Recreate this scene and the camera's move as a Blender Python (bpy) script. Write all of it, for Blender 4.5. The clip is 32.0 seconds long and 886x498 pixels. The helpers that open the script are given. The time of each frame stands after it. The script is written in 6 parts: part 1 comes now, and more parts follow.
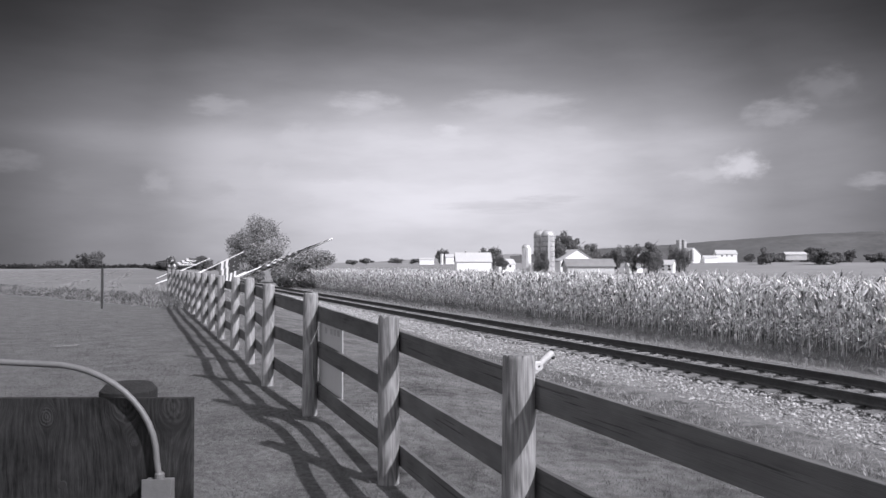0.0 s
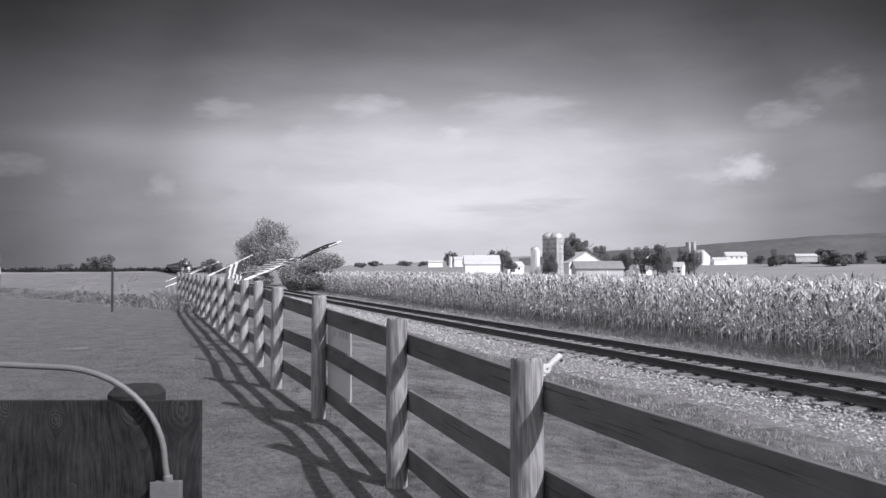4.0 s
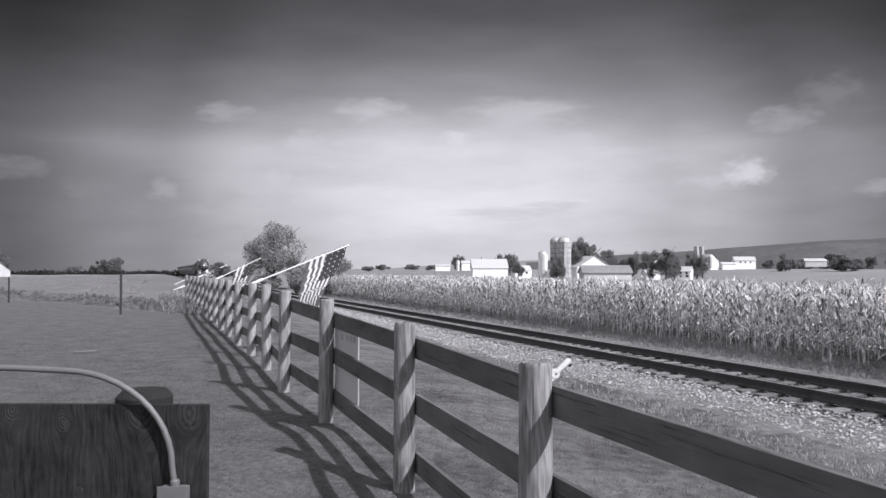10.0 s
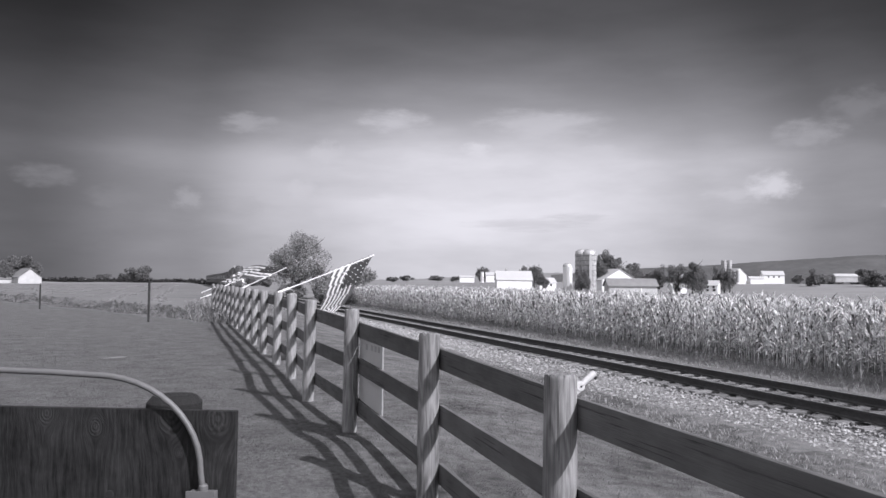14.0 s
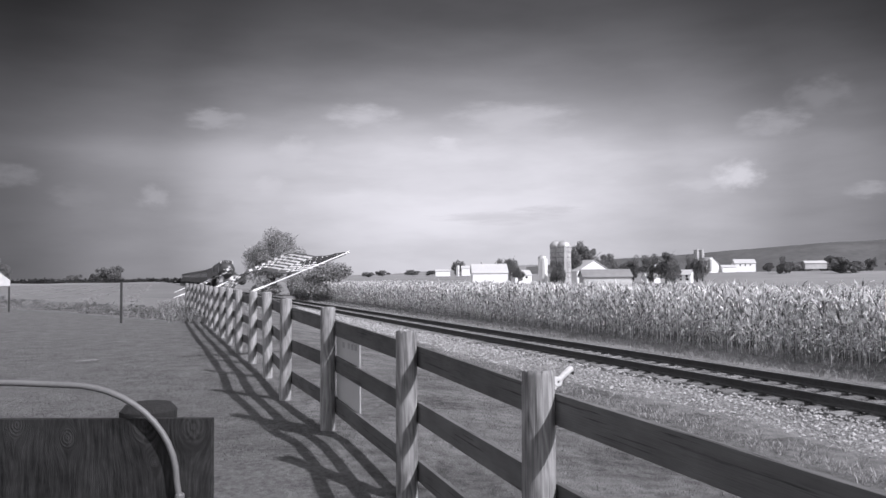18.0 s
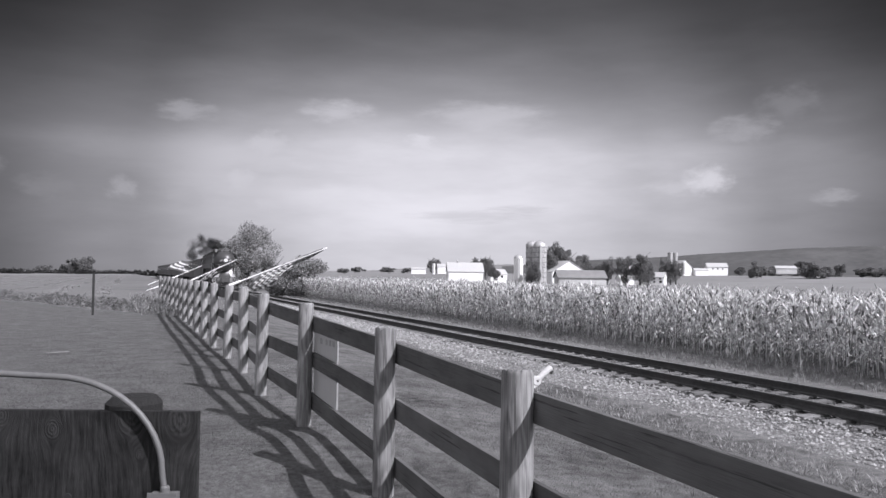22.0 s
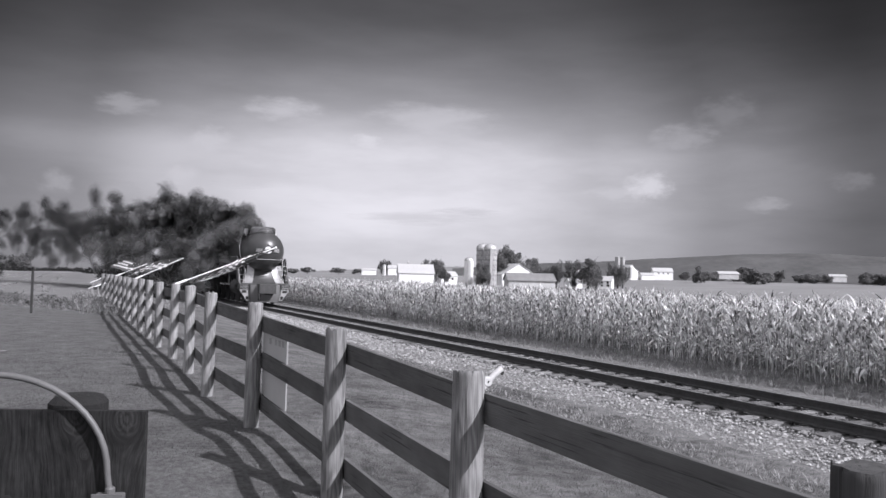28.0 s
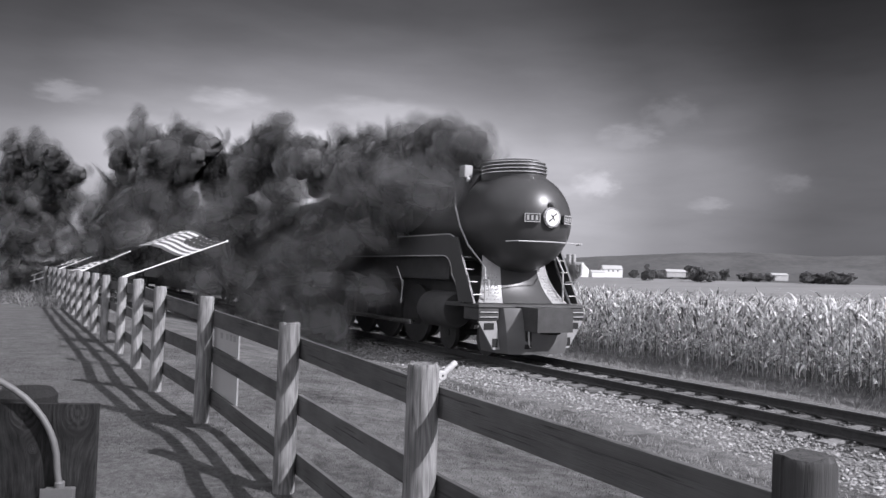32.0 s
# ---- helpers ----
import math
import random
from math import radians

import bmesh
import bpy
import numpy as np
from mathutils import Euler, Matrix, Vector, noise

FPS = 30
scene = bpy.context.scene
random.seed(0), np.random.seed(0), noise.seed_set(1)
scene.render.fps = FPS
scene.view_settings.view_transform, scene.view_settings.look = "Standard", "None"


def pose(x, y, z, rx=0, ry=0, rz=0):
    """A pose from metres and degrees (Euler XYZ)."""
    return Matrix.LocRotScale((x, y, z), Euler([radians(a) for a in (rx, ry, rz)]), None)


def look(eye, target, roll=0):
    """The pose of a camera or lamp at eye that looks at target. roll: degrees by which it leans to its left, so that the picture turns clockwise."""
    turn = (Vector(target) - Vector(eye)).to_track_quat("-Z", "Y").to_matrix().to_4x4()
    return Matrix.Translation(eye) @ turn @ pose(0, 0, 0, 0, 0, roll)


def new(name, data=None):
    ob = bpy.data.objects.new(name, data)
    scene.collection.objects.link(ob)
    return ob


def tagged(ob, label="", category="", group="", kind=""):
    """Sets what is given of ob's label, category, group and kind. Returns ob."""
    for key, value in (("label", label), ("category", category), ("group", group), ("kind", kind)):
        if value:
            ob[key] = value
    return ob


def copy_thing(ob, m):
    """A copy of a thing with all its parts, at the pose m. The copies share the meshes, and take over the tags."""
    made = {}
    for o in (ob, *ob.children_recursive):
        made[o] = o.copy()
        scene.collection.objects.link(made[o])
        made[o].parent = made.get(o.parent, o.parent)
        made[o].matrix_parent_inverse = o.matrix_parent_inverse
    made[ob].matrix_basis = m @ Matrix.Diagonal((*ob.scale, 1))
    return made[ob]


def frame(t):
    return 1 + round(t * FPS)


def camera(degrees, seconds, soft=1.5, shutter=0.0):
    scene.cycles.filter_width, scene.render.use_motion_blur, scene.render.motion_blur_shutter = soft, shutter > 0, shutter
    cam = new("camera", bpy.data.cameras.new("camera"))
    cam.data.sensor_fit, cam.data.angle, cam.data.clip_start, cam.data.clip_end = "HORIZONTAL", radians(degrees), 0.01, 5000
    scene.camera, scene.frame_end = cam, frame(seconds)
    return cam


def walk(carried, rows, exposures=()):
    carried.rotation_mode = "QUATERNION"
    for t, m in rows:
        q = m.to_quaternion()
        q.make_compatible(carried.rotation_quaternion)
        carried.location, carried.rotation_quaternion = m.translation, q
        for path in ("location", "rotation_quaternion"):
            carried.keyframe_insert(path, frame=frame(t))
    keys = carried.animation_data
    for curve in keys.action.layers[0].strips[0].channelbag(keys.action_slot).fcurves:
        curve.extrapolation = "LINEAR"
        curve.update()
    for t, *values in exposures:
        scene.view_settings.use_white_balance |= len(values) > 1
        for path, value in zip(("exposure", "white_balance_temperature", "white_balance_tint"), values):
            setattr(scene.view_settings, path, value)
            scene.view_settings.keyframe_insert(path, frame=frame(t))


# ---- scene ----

# the way of the hand-held camera: seconds, x, y, z above the eye's rest, yaw, pitch, roll
EYE = 1.73
PATH = [
    (0, 0.000, 0.000, 0.000, 0, 1.18, 0),
    (0.5, 0.005, 0.008, -0.001, -0.06, 1.13, 0.26),
    (1, 0.007, 0.010, -0.002, -0.04, 1.16, 0.34),
    (1.5, 0.002, 0.008, 0.000, 0.17, 1.28, 0.11),
    (2, 0.001, 0.010, -0.003, 0.22, 1.25, 0.02),
    (2.5, 0.002, 0.001, 0.000, 0.34, 1.2, 0.14),
    (3, 0.003, 0.000, -0.001, 0.56, 1.33, 0.27),
    (3.5, 0.006, -0.002, 0.000, 0.68, 1.32, 0.25),
    (5.5, 0.003, 0.011, 0.000, 0.31, 1.9, -0.42),
    (6, 0.002, 0.005, 0.000, 0.54, 2.02, -0.41),
    (6.5, 0.000, 0.007, 0.001, 0.76, 1.91, -0.45),
    (7, 0.000, 0.010, 0.001, 0.78, 1.64, -0.34),
    (7.5, -0.001, 0.008, 0.000, 0.55, 1.47, -0.35),
    (8, -0.001, 0.011, 0.001, 0.49, 1.54, -0.38),
    (8.5, 0.000, 0.015, 0.000, 0.54, 1.57, -0.39),
    (9, 0.000, 0.018, 0.000, 0.68, 1.56, -0.35),
    (9.5, 0.000, 0.024, 0.000, 0.89, 1.49, -0.16),
    (10, 0.000, 0.018, 0.001, 1.2, 1.66, -0.05),
    (10.5, 0.000, 0.006, 0.002, 1.22, 1.82, -0.13),
    (11, -0.003, 0.011, -0.001, 1.19, 1.7, -0.41),
    (11.5, -0.002, 0.014, 0.000, 1.12, 1.43, -0.46),
    (12, -0.002, 0.015, -0.002, 1.05, 1.07, -0.39),
    (12.5, -0.005, 0.015, -0.001, 1.48, 0.92, -0.28),
    (13, -0.006, 0.005, -0.001, 2.57, 1.42, -0.16),
    (13.5, -0.005, -0.003, 0.000, 3.07, 2.15, -0.25),
    (14, -0.008, 0.000, -0.002, 3, 2.49, -0.66),
    (14.5, -0.009, 0.008, -0.003, 2.56, 2.36, -0.75),
    (16.5, -0.005, 0.007, 0.003, 1.88, 1.97, -0.03),
    (17, -0.007, 0.003, 0.010, 1.5, 2.21, 0.39),
    (17.5, -0.007, 0.006, 0.016, 1.43, 2, 0.44),
    (18, -0.009, 0.012, 0.021, 1.2, 2.05, 0.44),
    (18.5, -0.015, 0.010, 0.024, 0.75, 2.31, 0.2),
    (19, -0.024, -0.016, 0.031, 0.01, 2.39, -0.32),
    (19.5, -0.037, -0.017, 0.029, -0.4, 2.07, -0.52),
    (20, -0.042, -0.018, 0.029, -0.07, 1.95, -0.46),
    (20.5, -0.040, -0.017, 0.027, -0.01, 2.06, -0.68),
    (21, -0.045, -0.021, 0.026, -0.08, 2.15, -0.74),
    (21.5, -0.046, -0.029, 0.026, -0.19, 1.95, -0.67),
    (22, -0.049, -0.025, 0.024, -0.62, 1.9, -0.69),
    (22.5, -0.051, -0.025, 0.024, -0.95, 2.24, -0.91),
    (23, -0.051, -0.026, 0.024, -1.26, 2.6, -0.9),
    (23.5, -0.049, -0.029, 0.023, -1.8, 2.81, -0.77),
    (24, -0.052, -0.029, 0.024, -2.14, 2.75, -0.9),
    (24.5, -0.055, -0.025, 0.023, -2.46, 2.58, -1.09),
    (25, -0.052, -0.029, 0.020, -3.05, 2.47, -1.01),
    (25.5, -0.054, -0.023, 0.020, -3.38, 2.42, -0.98),
    (27.5, -0.060, -0.032, 0.020, -4.04, 2.1, -1.21),
    (28, -0.063, -0.034, 0.019, -4.31, 2.09, -1.38),
    (28.5, -0.068, -0.038, 0.018, -4.67, 2.07, -1.58),
    (29, -0.070, -0.040, 0.018, -5.32, 2.05, -1.58),
    (29.5, -0.070, -0.043, 0.017, -5.86, 2.07, -1.44),
    (30, -0.069, -0.044, 0.017, -6.54, 2.14, -1.39),
    (30.5, -0.076, -0.053, 0.016, -7.11, 2.22, -1.47),
    (31, -0.078, -0.053, 0.016, -7.18, 2.16, -1.7),
    (31.5, -0.079, -0.053, 0.014, -7.42, 2.11, -1.77),
    (32, -0.081, -0.053, 0.011, -7.83, 1.88, -1.83),
]
cam = camera(60.0, 32.0, soft=1.5)
walk(cam, [(t, pose(x, y, EYE + z, 90 + p, r, w)) for t, x, y, z, w, p, r in PATH],
     exposures=[(0.0, 0.30, 6210, 17.5), (32.0, 0.30, 6210, 17.5)])

# ---- light: a hazy afternoon sun behind the right shoulder, a grey-toned sky ----
SUN_FROM = Vector((0.80, -0.60, 0.83)).normalized()
SUN_ELEV = math.asin(SUN_FROM.z)
SUN_ROT = math.atan2(SUN_FROM.x, SUN_FROM.y)


def node(nt, kind, **sets):
    n = nt.nodes.new(kind)
    for key, value in sets.items():
        if key in n.inputs:
            n.inputs[key].default_value = value
    return n


def ramp(nt, stops, ease="LINEAR"):
    n = nt.nodes.new("ShaderNodeValToRGB")
    n.color_ramp.interpolation = ease
    e = n.color_ramp.elements
    e[0].position, e[0].color = stops[0][0], (*[stops[0][1]] * 3, 1)
    e[1].position, e[1].color = stops[-1][0], (*[stops[-1][1]] * 3, 1)
    for p, c in stops[1:-1]:
        x = e.new(p)
        x.color = (c, c, c, 1)
    return n


def maths(nt, op, a, b=None, clamp=False):
    n = nt.nodes.new("ShaderNodeMath")
    n.operation, n.use_clamp = op, clamp
    for i, v in enumerate((a, b)):
        if v is None:
            continue
        if isinstance(v, (int, float)):
            n.inputs[i].default_value = v
        else:
            nt.links.new(v, n.inputs[i])
    return n.outputs[0]


def build_world():
    w = bpy.data.worlds.new("sky")
    scene.world = w
    w.use_nodes = True
    nt = w.node_tree
    nt.nodes.clear()
    sky = nt.nodes.new("ShaderNodeTexSky")
    sky.sky_type, sky.sun_disc = "NISHITA", False
    sky.sun_elevation, sky.sun_rotation = SUN_ELEV, SUN_ROT
    sky.air_density, sky.dust_density, sky.ozone_density = 1.0, 3.0, 1.0
    grey = nt.nodes.new("ShaderNodeRGBToBW")
    nt.links.new(sky.outputs[0], grey.inputs[0])
    geo = nt.nodes.new("ShaderNodeTexCoord")
    sep = nt.nodes.new("ShaderNodeSeparateXYZ")
    nt.links.new(geo.outputs["Generated"], sep.inputs[0])
    # haze over the fields, deep tone higher up, raised again overhead to fill shade
    haze = ramp(nt, [(0.0, 1.2), (0.07, 1.4), (0.14, 1.15), (0.21, 0.55), (0.29, 0.22), (0.36, 0.14), (0.42, 0.2), (0.56, 0.75), (1.0, 1.5)], "B_SPLINE")
    nt.links.new(sep.outputs[2], haze.inputs[0])
    # thin uneven veil of cloud
    mp = nt.nodes.new("ShaderNodeMapping")
    mp.inputs["Scale"].default_value = (2.2, 2.2, 9.0)
    nt.links.new(geo.outputs["Generated"], mp.inputs[0])
    veil = node(nt, "ShaderNodeTexNoise", Scale=1.7, Detail=6.0, Roughness=0.55)
    nt.links.new(mp.outputs[0], veil.inputs["Vector"])
    vr = ramp(nt, [(0.3, 0.9), (0.7, 1.12)], "EASE")
    nt.links.new(veil.outputs["Fac"], vr.inputs[0])
    # brightest ahead, dimmed sideways like a lens's edge, bright behind to fill shade
    ahead = nt.nodes.new("ShaderNodeVectorMath")
    ahead.operation = "DOT_PRODUCT"
    nt.links.new(geo.outputs["Generated"], ahead.inputs[0])
    ahead.inputs[1].default_value = (0.02, 0.995, 0.1)
    glow = ramp(nt, [(0.0, 2.2), (0.35, 1.4), (0.72, 0.3), (0.84, 0.29), (0.92, 0.62), (0.965, 1.08), (1.0, 1.55)], "EASE")
    nt.links.new(ahead.outputs["Value"], glow.inputs[0])
    a = maths(nt, "MULTIPLY", haze.outputs[0], vr.outputs[0])
    b = maths(nt, "MULTIPLY", a, glow.outputs[0])
    lift = maths(nt, "ADD", maths(nt, "MULTIPLY", grey.outputs[0], 0.02), 0.42)
    c = maths(nt, "MULTIPLY", b, lift)
    bg = nt.nodes.new("ShaderNodeBackground")
    bg.inputs["Strength"].default_value = SKY
    out = nt.nodes.new("ShaderNodeOutputWorld")
    nt.links.new(c, bg.inputs["Color"])
    nt.links.new(bg.outputs[0], out.inputs[0])


SKY = 0.78
build_world()
sun = new("sun", bpy.data.lights.new("sun", "SUN"))
sun.data.energy, sun.data.angle, sun.data.color = 4.7, radians(0.8), (1.0, 0.995, 0.98)
sun.matrix_world = look(SUN_FROM * 100, (0, 0, 0))

# ---- materials: everything is toned like black-and-white film ----
MATS = {}


def mat(name, base=0.3, vary=0.35, scale=8.0, rough=0.8, metal=0.0, bump=0.3, fine=60.0, stretch=(1, 1, 1), spec=0.3,
        each=0.0, isle=0.0, dist=0.02, translucent=0.0, stain=0.25):
    """Tone base, varied by a coarse and a fine noise in metres; each / isle vary whole pieces."""
    if name in MATS:
        return MATS[name]
    m = bpy.data.materials.new(name)
    m.use_nodes = True
    nt = m.node_tree
    bs = nt.nodes["Principled BSDF"]
    tc = nt.nodes.new("ShaderNodeTexCoord")
    mp = nt.nodes.new("ShaderNodeMapping")
    mp.inputs["Scale"].default_value = stretch
    nt.links.new(tc.outputs["Object"], mp.inputs[0])
    n1 = node(nt, "ShaderNodeTexNoise", Scale=scale, Detail=5.0, Roughness=0.6)
    n2 = node(nt, "ShaderNodeTexNoise", Scale=fine, Detail=4.0, Roughness=0.65)
    n3 = node(nt, "ShaderNodeTexNoise", Scale=scale * 0.13, Detail=3.0)
    for n in (n1, n2):
        nt.links.new(mp.outputs[0], n.inputs["Vector"])
    nt.links.new(tc.outputs["Object"], n3.inputs["Vector"])
    f1 = maths(nt, "MULTIPLY", maths(nt, "SUBTRACT", n1.outputs["Fac"], 0.5), vary * 2.2)
    f2 = maths(nt, "MULTIPLY", maths(nt, "SUBTRACT", n2.outputs["Fac"], 0.5), vary * 1.6)
    f3 = maths(nt, "MULTIPLY", maths(nt, "SUBTRACT", n3.outputs["Fac"], 0.5), stain * 2)
    k = maths(nt, "ADD", maths(nt, "ADD", f1, f2), maths(nt, "ADD", f3, 1.0))
    if each:
        oi = nt.nodes.new("ShaderNodeObjectInfo")
        k = maths(nt, "ADD", k, maths(nt, "MULTIPLY", maths(nt, "SUBTRACT", oi.outputs["Random"], 0.5), each * 2))
    if isle:
        gi = nt.nodes.new("ShaderNodeNewGeometry")
        k = maths(nt, "ADD", k, maths(nt, "MULTIPLY", maths(nt, "SUBTRACT", gi.outputs["Random Per Island"], 0.5), isle * 2))
    k = maths(nt, "MAXIMUM", k, 0.12)
    v = maths(nt, "MULTIPLY", k, base)
    nt.links.new(v, bs.inputs["Base Color"])
    bs.inputs["Roughness"].default_value = rough
    bs.inputs["Metallic"].default_value = metal
    bs.inputs["Specular IOR Level"].default_value = spec
    if bump:
        bp = nt.nodes.new("ShaderNodeBump")
        bp.inputs["Strength"].default_value, bp.inputs["Distance"].default_value = bump, dist
        nt.links.new(maths(nt, "ADD", n2.outputs["Fac"], n1.outputs["Fac"]), bp.inputs["Height"])
        nt.links.new(bp.outputs[0], bs.inputs["Normal"])
    if translucent:
        tr = nt.nodes.new("ShaderNodeBsdfTranslucent")
        nt.links.new(v, tr.inputs["Color"])
        mx = nt.nodes.new("ShaderNodeMixShader")
        mx.inputs[0].default_value = translucent
        nt.links.new(bs.outputs[0], mx.inputs[1])
        nt.links.new(tr.outputs[0], mx.inputs[2])
        nt.links.new(mx.outputs[0], nt.nodes["Material Output"].inputs["Surface"])
    MATS[name] = m
    return m


def wood_mat(name, base, axis="z", rings=5.0, figure=0.35, fibre=0.5, each=0.15, rough=0.85, bump=0.5, blotch=0.5, scale=1.0):
    """Weathered timber: flame-shaped growth rings, fine fibres and blotches along one axis."""
    m = bpy.data.materials.new(name)
    m.use_nodes = True
    nt = m.node_tree
    bs = nt.nodes["Principled BSDF"]
    tc = nt.nodes.new("ShaderNodeTexCoord")
    oi = nt.nodes.new("ShaderNodeObjectInfo")
    ad = nt.nodes.new("ShaderNodeVectorMath")
    nt.links.new(tc.outputs["Object"], ad.inputs[0])
    nt.links.new(maths(nt, "MULTIPLY", oi.outputs["Random"], 17.0), ad.inputs[1])
    def stretched(long, cross):
        mp = nt.nodes.new("ShaderNodeMapping")
        mp.inputs["Scale"].default_value = [(long if a == axis else cross) * scale for a in "xyz"]
        nt.links.new(ad.outputs[0], mp.inputs[0])
        return mp.outputs[0]
    def field(vec, detail=3.0, sc=1.0):
        n = node(nt, "ShaderNodeTexNoise", Scale=sc, Detail=detail, Roughness=0.6)
        nt.links.new(vec, n.inputs["Vector"])
        return n.outputs["Fac"]
    body = field(stretched(1.1, 6.0), 2.0)
    wave = maths(nt, "SINE", maths(nt, "MULTIPLY", body, rings * 12.0))
    grain = field(stretched(3.0, 130.0), 4.0)
    crack = field(stretched(1.3, 45.0), 3.0)
    stain = field(stretched(2.0, 4.0), 4.0)
    dark = ramp(nt, [(0.30, 0.35), (0.42, 1.0)], "EASE")
    nt.links.new(crack, dark.inputs[0])
    k = maths(nt, "ADD", maths(nt, "MULTIPLY", wave, figure * 0.5), 1.0)
    k = maths(nt, "ADD", k, maths(nt, "MULTIPLY", maths(nt, "SUBTRACT", grain, 0.5), fibre * 2.4))
    k = maths(nt, "ADD", k, maths(nt, "MULTIPLY", maths(nt, "SUBTRACT", stain, 0.5), blotch * 2.4))
    k = maths(nt, "ADD", k, maths(nt, "MULTIPLY", maths(nt, "SUBTRACT", oi.outputs["Random"], 0.5), each * 2))
    k = maths(nt, "MULTIPLY", maths(nt, "MAXIMUM", k, 0.15), dark.outputs[0])
    nt.links.new(maths(nt, "MULTIPLY", k, base), bs.inputs["Base Color"])
    bs.inputs["Roughness"].default_value = rough
    bs.inputs["Specular IOR Level"].default_value = 0.25
    bp = nt.nodes.new("ShaderNodeBump")
    bp.inputs["Strength"].default_value, bp.inputs["Distance"].default_value = bump, 0.006
    nt.links.new(maths(nt, "ADD", maths(nt, "ADD", grain, maths(nt, "MULTIPLY", wave, 0.12)), maths(nt, "MULTIPLY", dark.outputs[0], 0.6)), bp.inputs["Height"])
    nt.links.new(bp.outputs[0], bs.inputs["Normal"])
    MATS[name] = m
    return m


def glow_mat(name, value, strength):
    m = bpy.data.materials.new(name)
    m.use_nodes = True
    bs = m.node_tree.nodes["Principled BSDF"]
    bs.inputs["Base Color"].default_value = (value, value, value, 1)
    bs.inputs["Emission Color"].default_value = (1, 1, 1, 1)
    bs.inputs["Emission Strength"].default_value = strength
    return m


# ---- mesh helpers ----
def box(bm, x0, x1, y0, y1, z0, z1, bev=0.0, m=None):
    r = bmesh.ops.create_cube(bm, size=1.0, matrix=Matrix.Translation(((x0 + x1) / 2, (y0 + y1) / 2, (z0 + z1) / 2)) @ Matrix.Diagonal((x1 - x0, y1 - y0, z1 - z0, 1)))
    if bev:
        es = list({e for v in r["verts"] for e in v.link_edges})
        g = bmesh.ops.bevel(bm, geom=es, offset=bev, segments=2, affect="EDGES", profile=0.6)
        vs = list({v for f in g["faces"] for v in f.verts})
    else:
        vs = r["verts"]
    if m is not None:
        bmesh.ops.transform(bm, matrix=m, verts=vs)
    return vs


def lathe(bm, prof, seg=24, m=None, closed=True):
    """Rings of (radius, z) about z, ends capped."""
    rings = []
    for r, z in prof:
        rings.append([bm.verts.new((r * math.cos(2 * math.pi * i / seg), r * math.sin(2 * math.pi * i / seg), z)) for i in range(seg)])
    for a, b in zip(rings, rings[1:]):
        for i in range(seg):
            bm.faces.new((a[i], a[(i + 1) % seg], b[(i + 1) % seg], b[i]))
    if closed:
        bm.faces.new(list(reversed(rings[0])))
        bm.faces.new(rings[-1])
    vs = [v for r in rings for v in r]
    if m is not None:
        bmesh.ops.transform(bm, matrix=m, verts=vs)
    return vs


def tube(bm, pts, r, seg=8):
    pts = [Vector(p) for p in pts]
    rings = []
    up = Vector((0, 0, 1))
    for i, p in enumerate(pts):
        d = (pts[min(i + 1, len(pts) - 1)] - pts[max(i - 1, 0)]).normalized()
        a = d.cross(up if abs(d.z) < 0.95 else Vector((1, 0, 0))).normalized()
        b = a.cross(d)
        rr = r[i] if isinstance(r, (list, tuple)) else r
        rings.append([bm.verts.new(p + (a * math.cos(2 * math.pi * k / seg) + b * math.sin(2 * math.pi * k / seg)) * rr) for k in range(seg)])
    for a, b in zip(rings, rings[1:]):
        for k in range(seg):
            bm.faces.new((a[k], a[(k + 1) % seg], b[(k + 1) % seg], b[k]))
    bm.faces.new(list(reversed(rings[0])))
    bm.faces.new(rings[-1])
    return [v for q in rings for v in q]


def prism(bm, outline, x0, x1, axis="x"):
    """A flat outline (two coordinates) drawn out along an axis."""
    def at(t, p, q):
        return (t, p, q) if axis == "x" else ((p, t, q) if axis == "y" else (p, q, t))
    a = [bm.verts.new(at(x0, p, q)) for p, q in outline]
    b = [bm.verts.new(at(x1, p, q)) for p, q in outline]
    n = len(a)
    for i in range(n):
        bm.faces.new((a[i], a[(i + 1) % n], b[(i + 1) % n], b[i]))
    bm.faces.new(list(reversed(a)))
    bm.faces.new(b)
    return a + b


def data(bm, name, *mats, smooth=False):
    bmesh.ops.recalc_face_normals(bm, faces=bm.faces[:])
    me = bpy.data.meshes.new(name)
    bm.to_mesh(me)
    bm.free()
    for m in mats:
        me.materials.append(m)
    if smooth:
        me.polygons.foreach_set("use_smooth", [True] * len(me.polygons))
        me.set_sharp_from_angle(angle=radians(38))
    return me


def part(name, bm, material, parent=None, label="", smooth=False):
    ob = new(name, data(bm, name, material, smooth=smooth))
    if parent is not None:
        ob.parent = parent
    return tagged(ob, label)


def piece(name, me, parent, m):
    ob = new(name, me)
    ob.parent = parent
    ob.matrix_basis = m
    return ob


def stuff(name, verts, faces, material, label, category, smooth=False):
    me = bpy.data.meshes.new(name)
    me.from_pydata(verts, [], faces)
    me.materials.append(material)
    if smooth:
        me.polygons.foreach_set("use_smooth", [True] * len(me.polygons))
    return tagged(new(name, me), label, category, kind="stuff")


# ---- the plan: u runs along the track away from the camera, v across it towards the corn ----
HEAD = 21.7
ORG = Vector((5.2, 18.7))
DU = Vector((-math.sin(radians(HEAD)), math.cos(radians(HEAD))))
DV = Vector((math.cos(radians(HEAD)), math.sin(radians(HEAD))))
RAIL = -0.37          # top of rail
LINE = pose(ORG.x, ORG.y, 0, 0, 0, HEAD)   # local x is v, local y is u


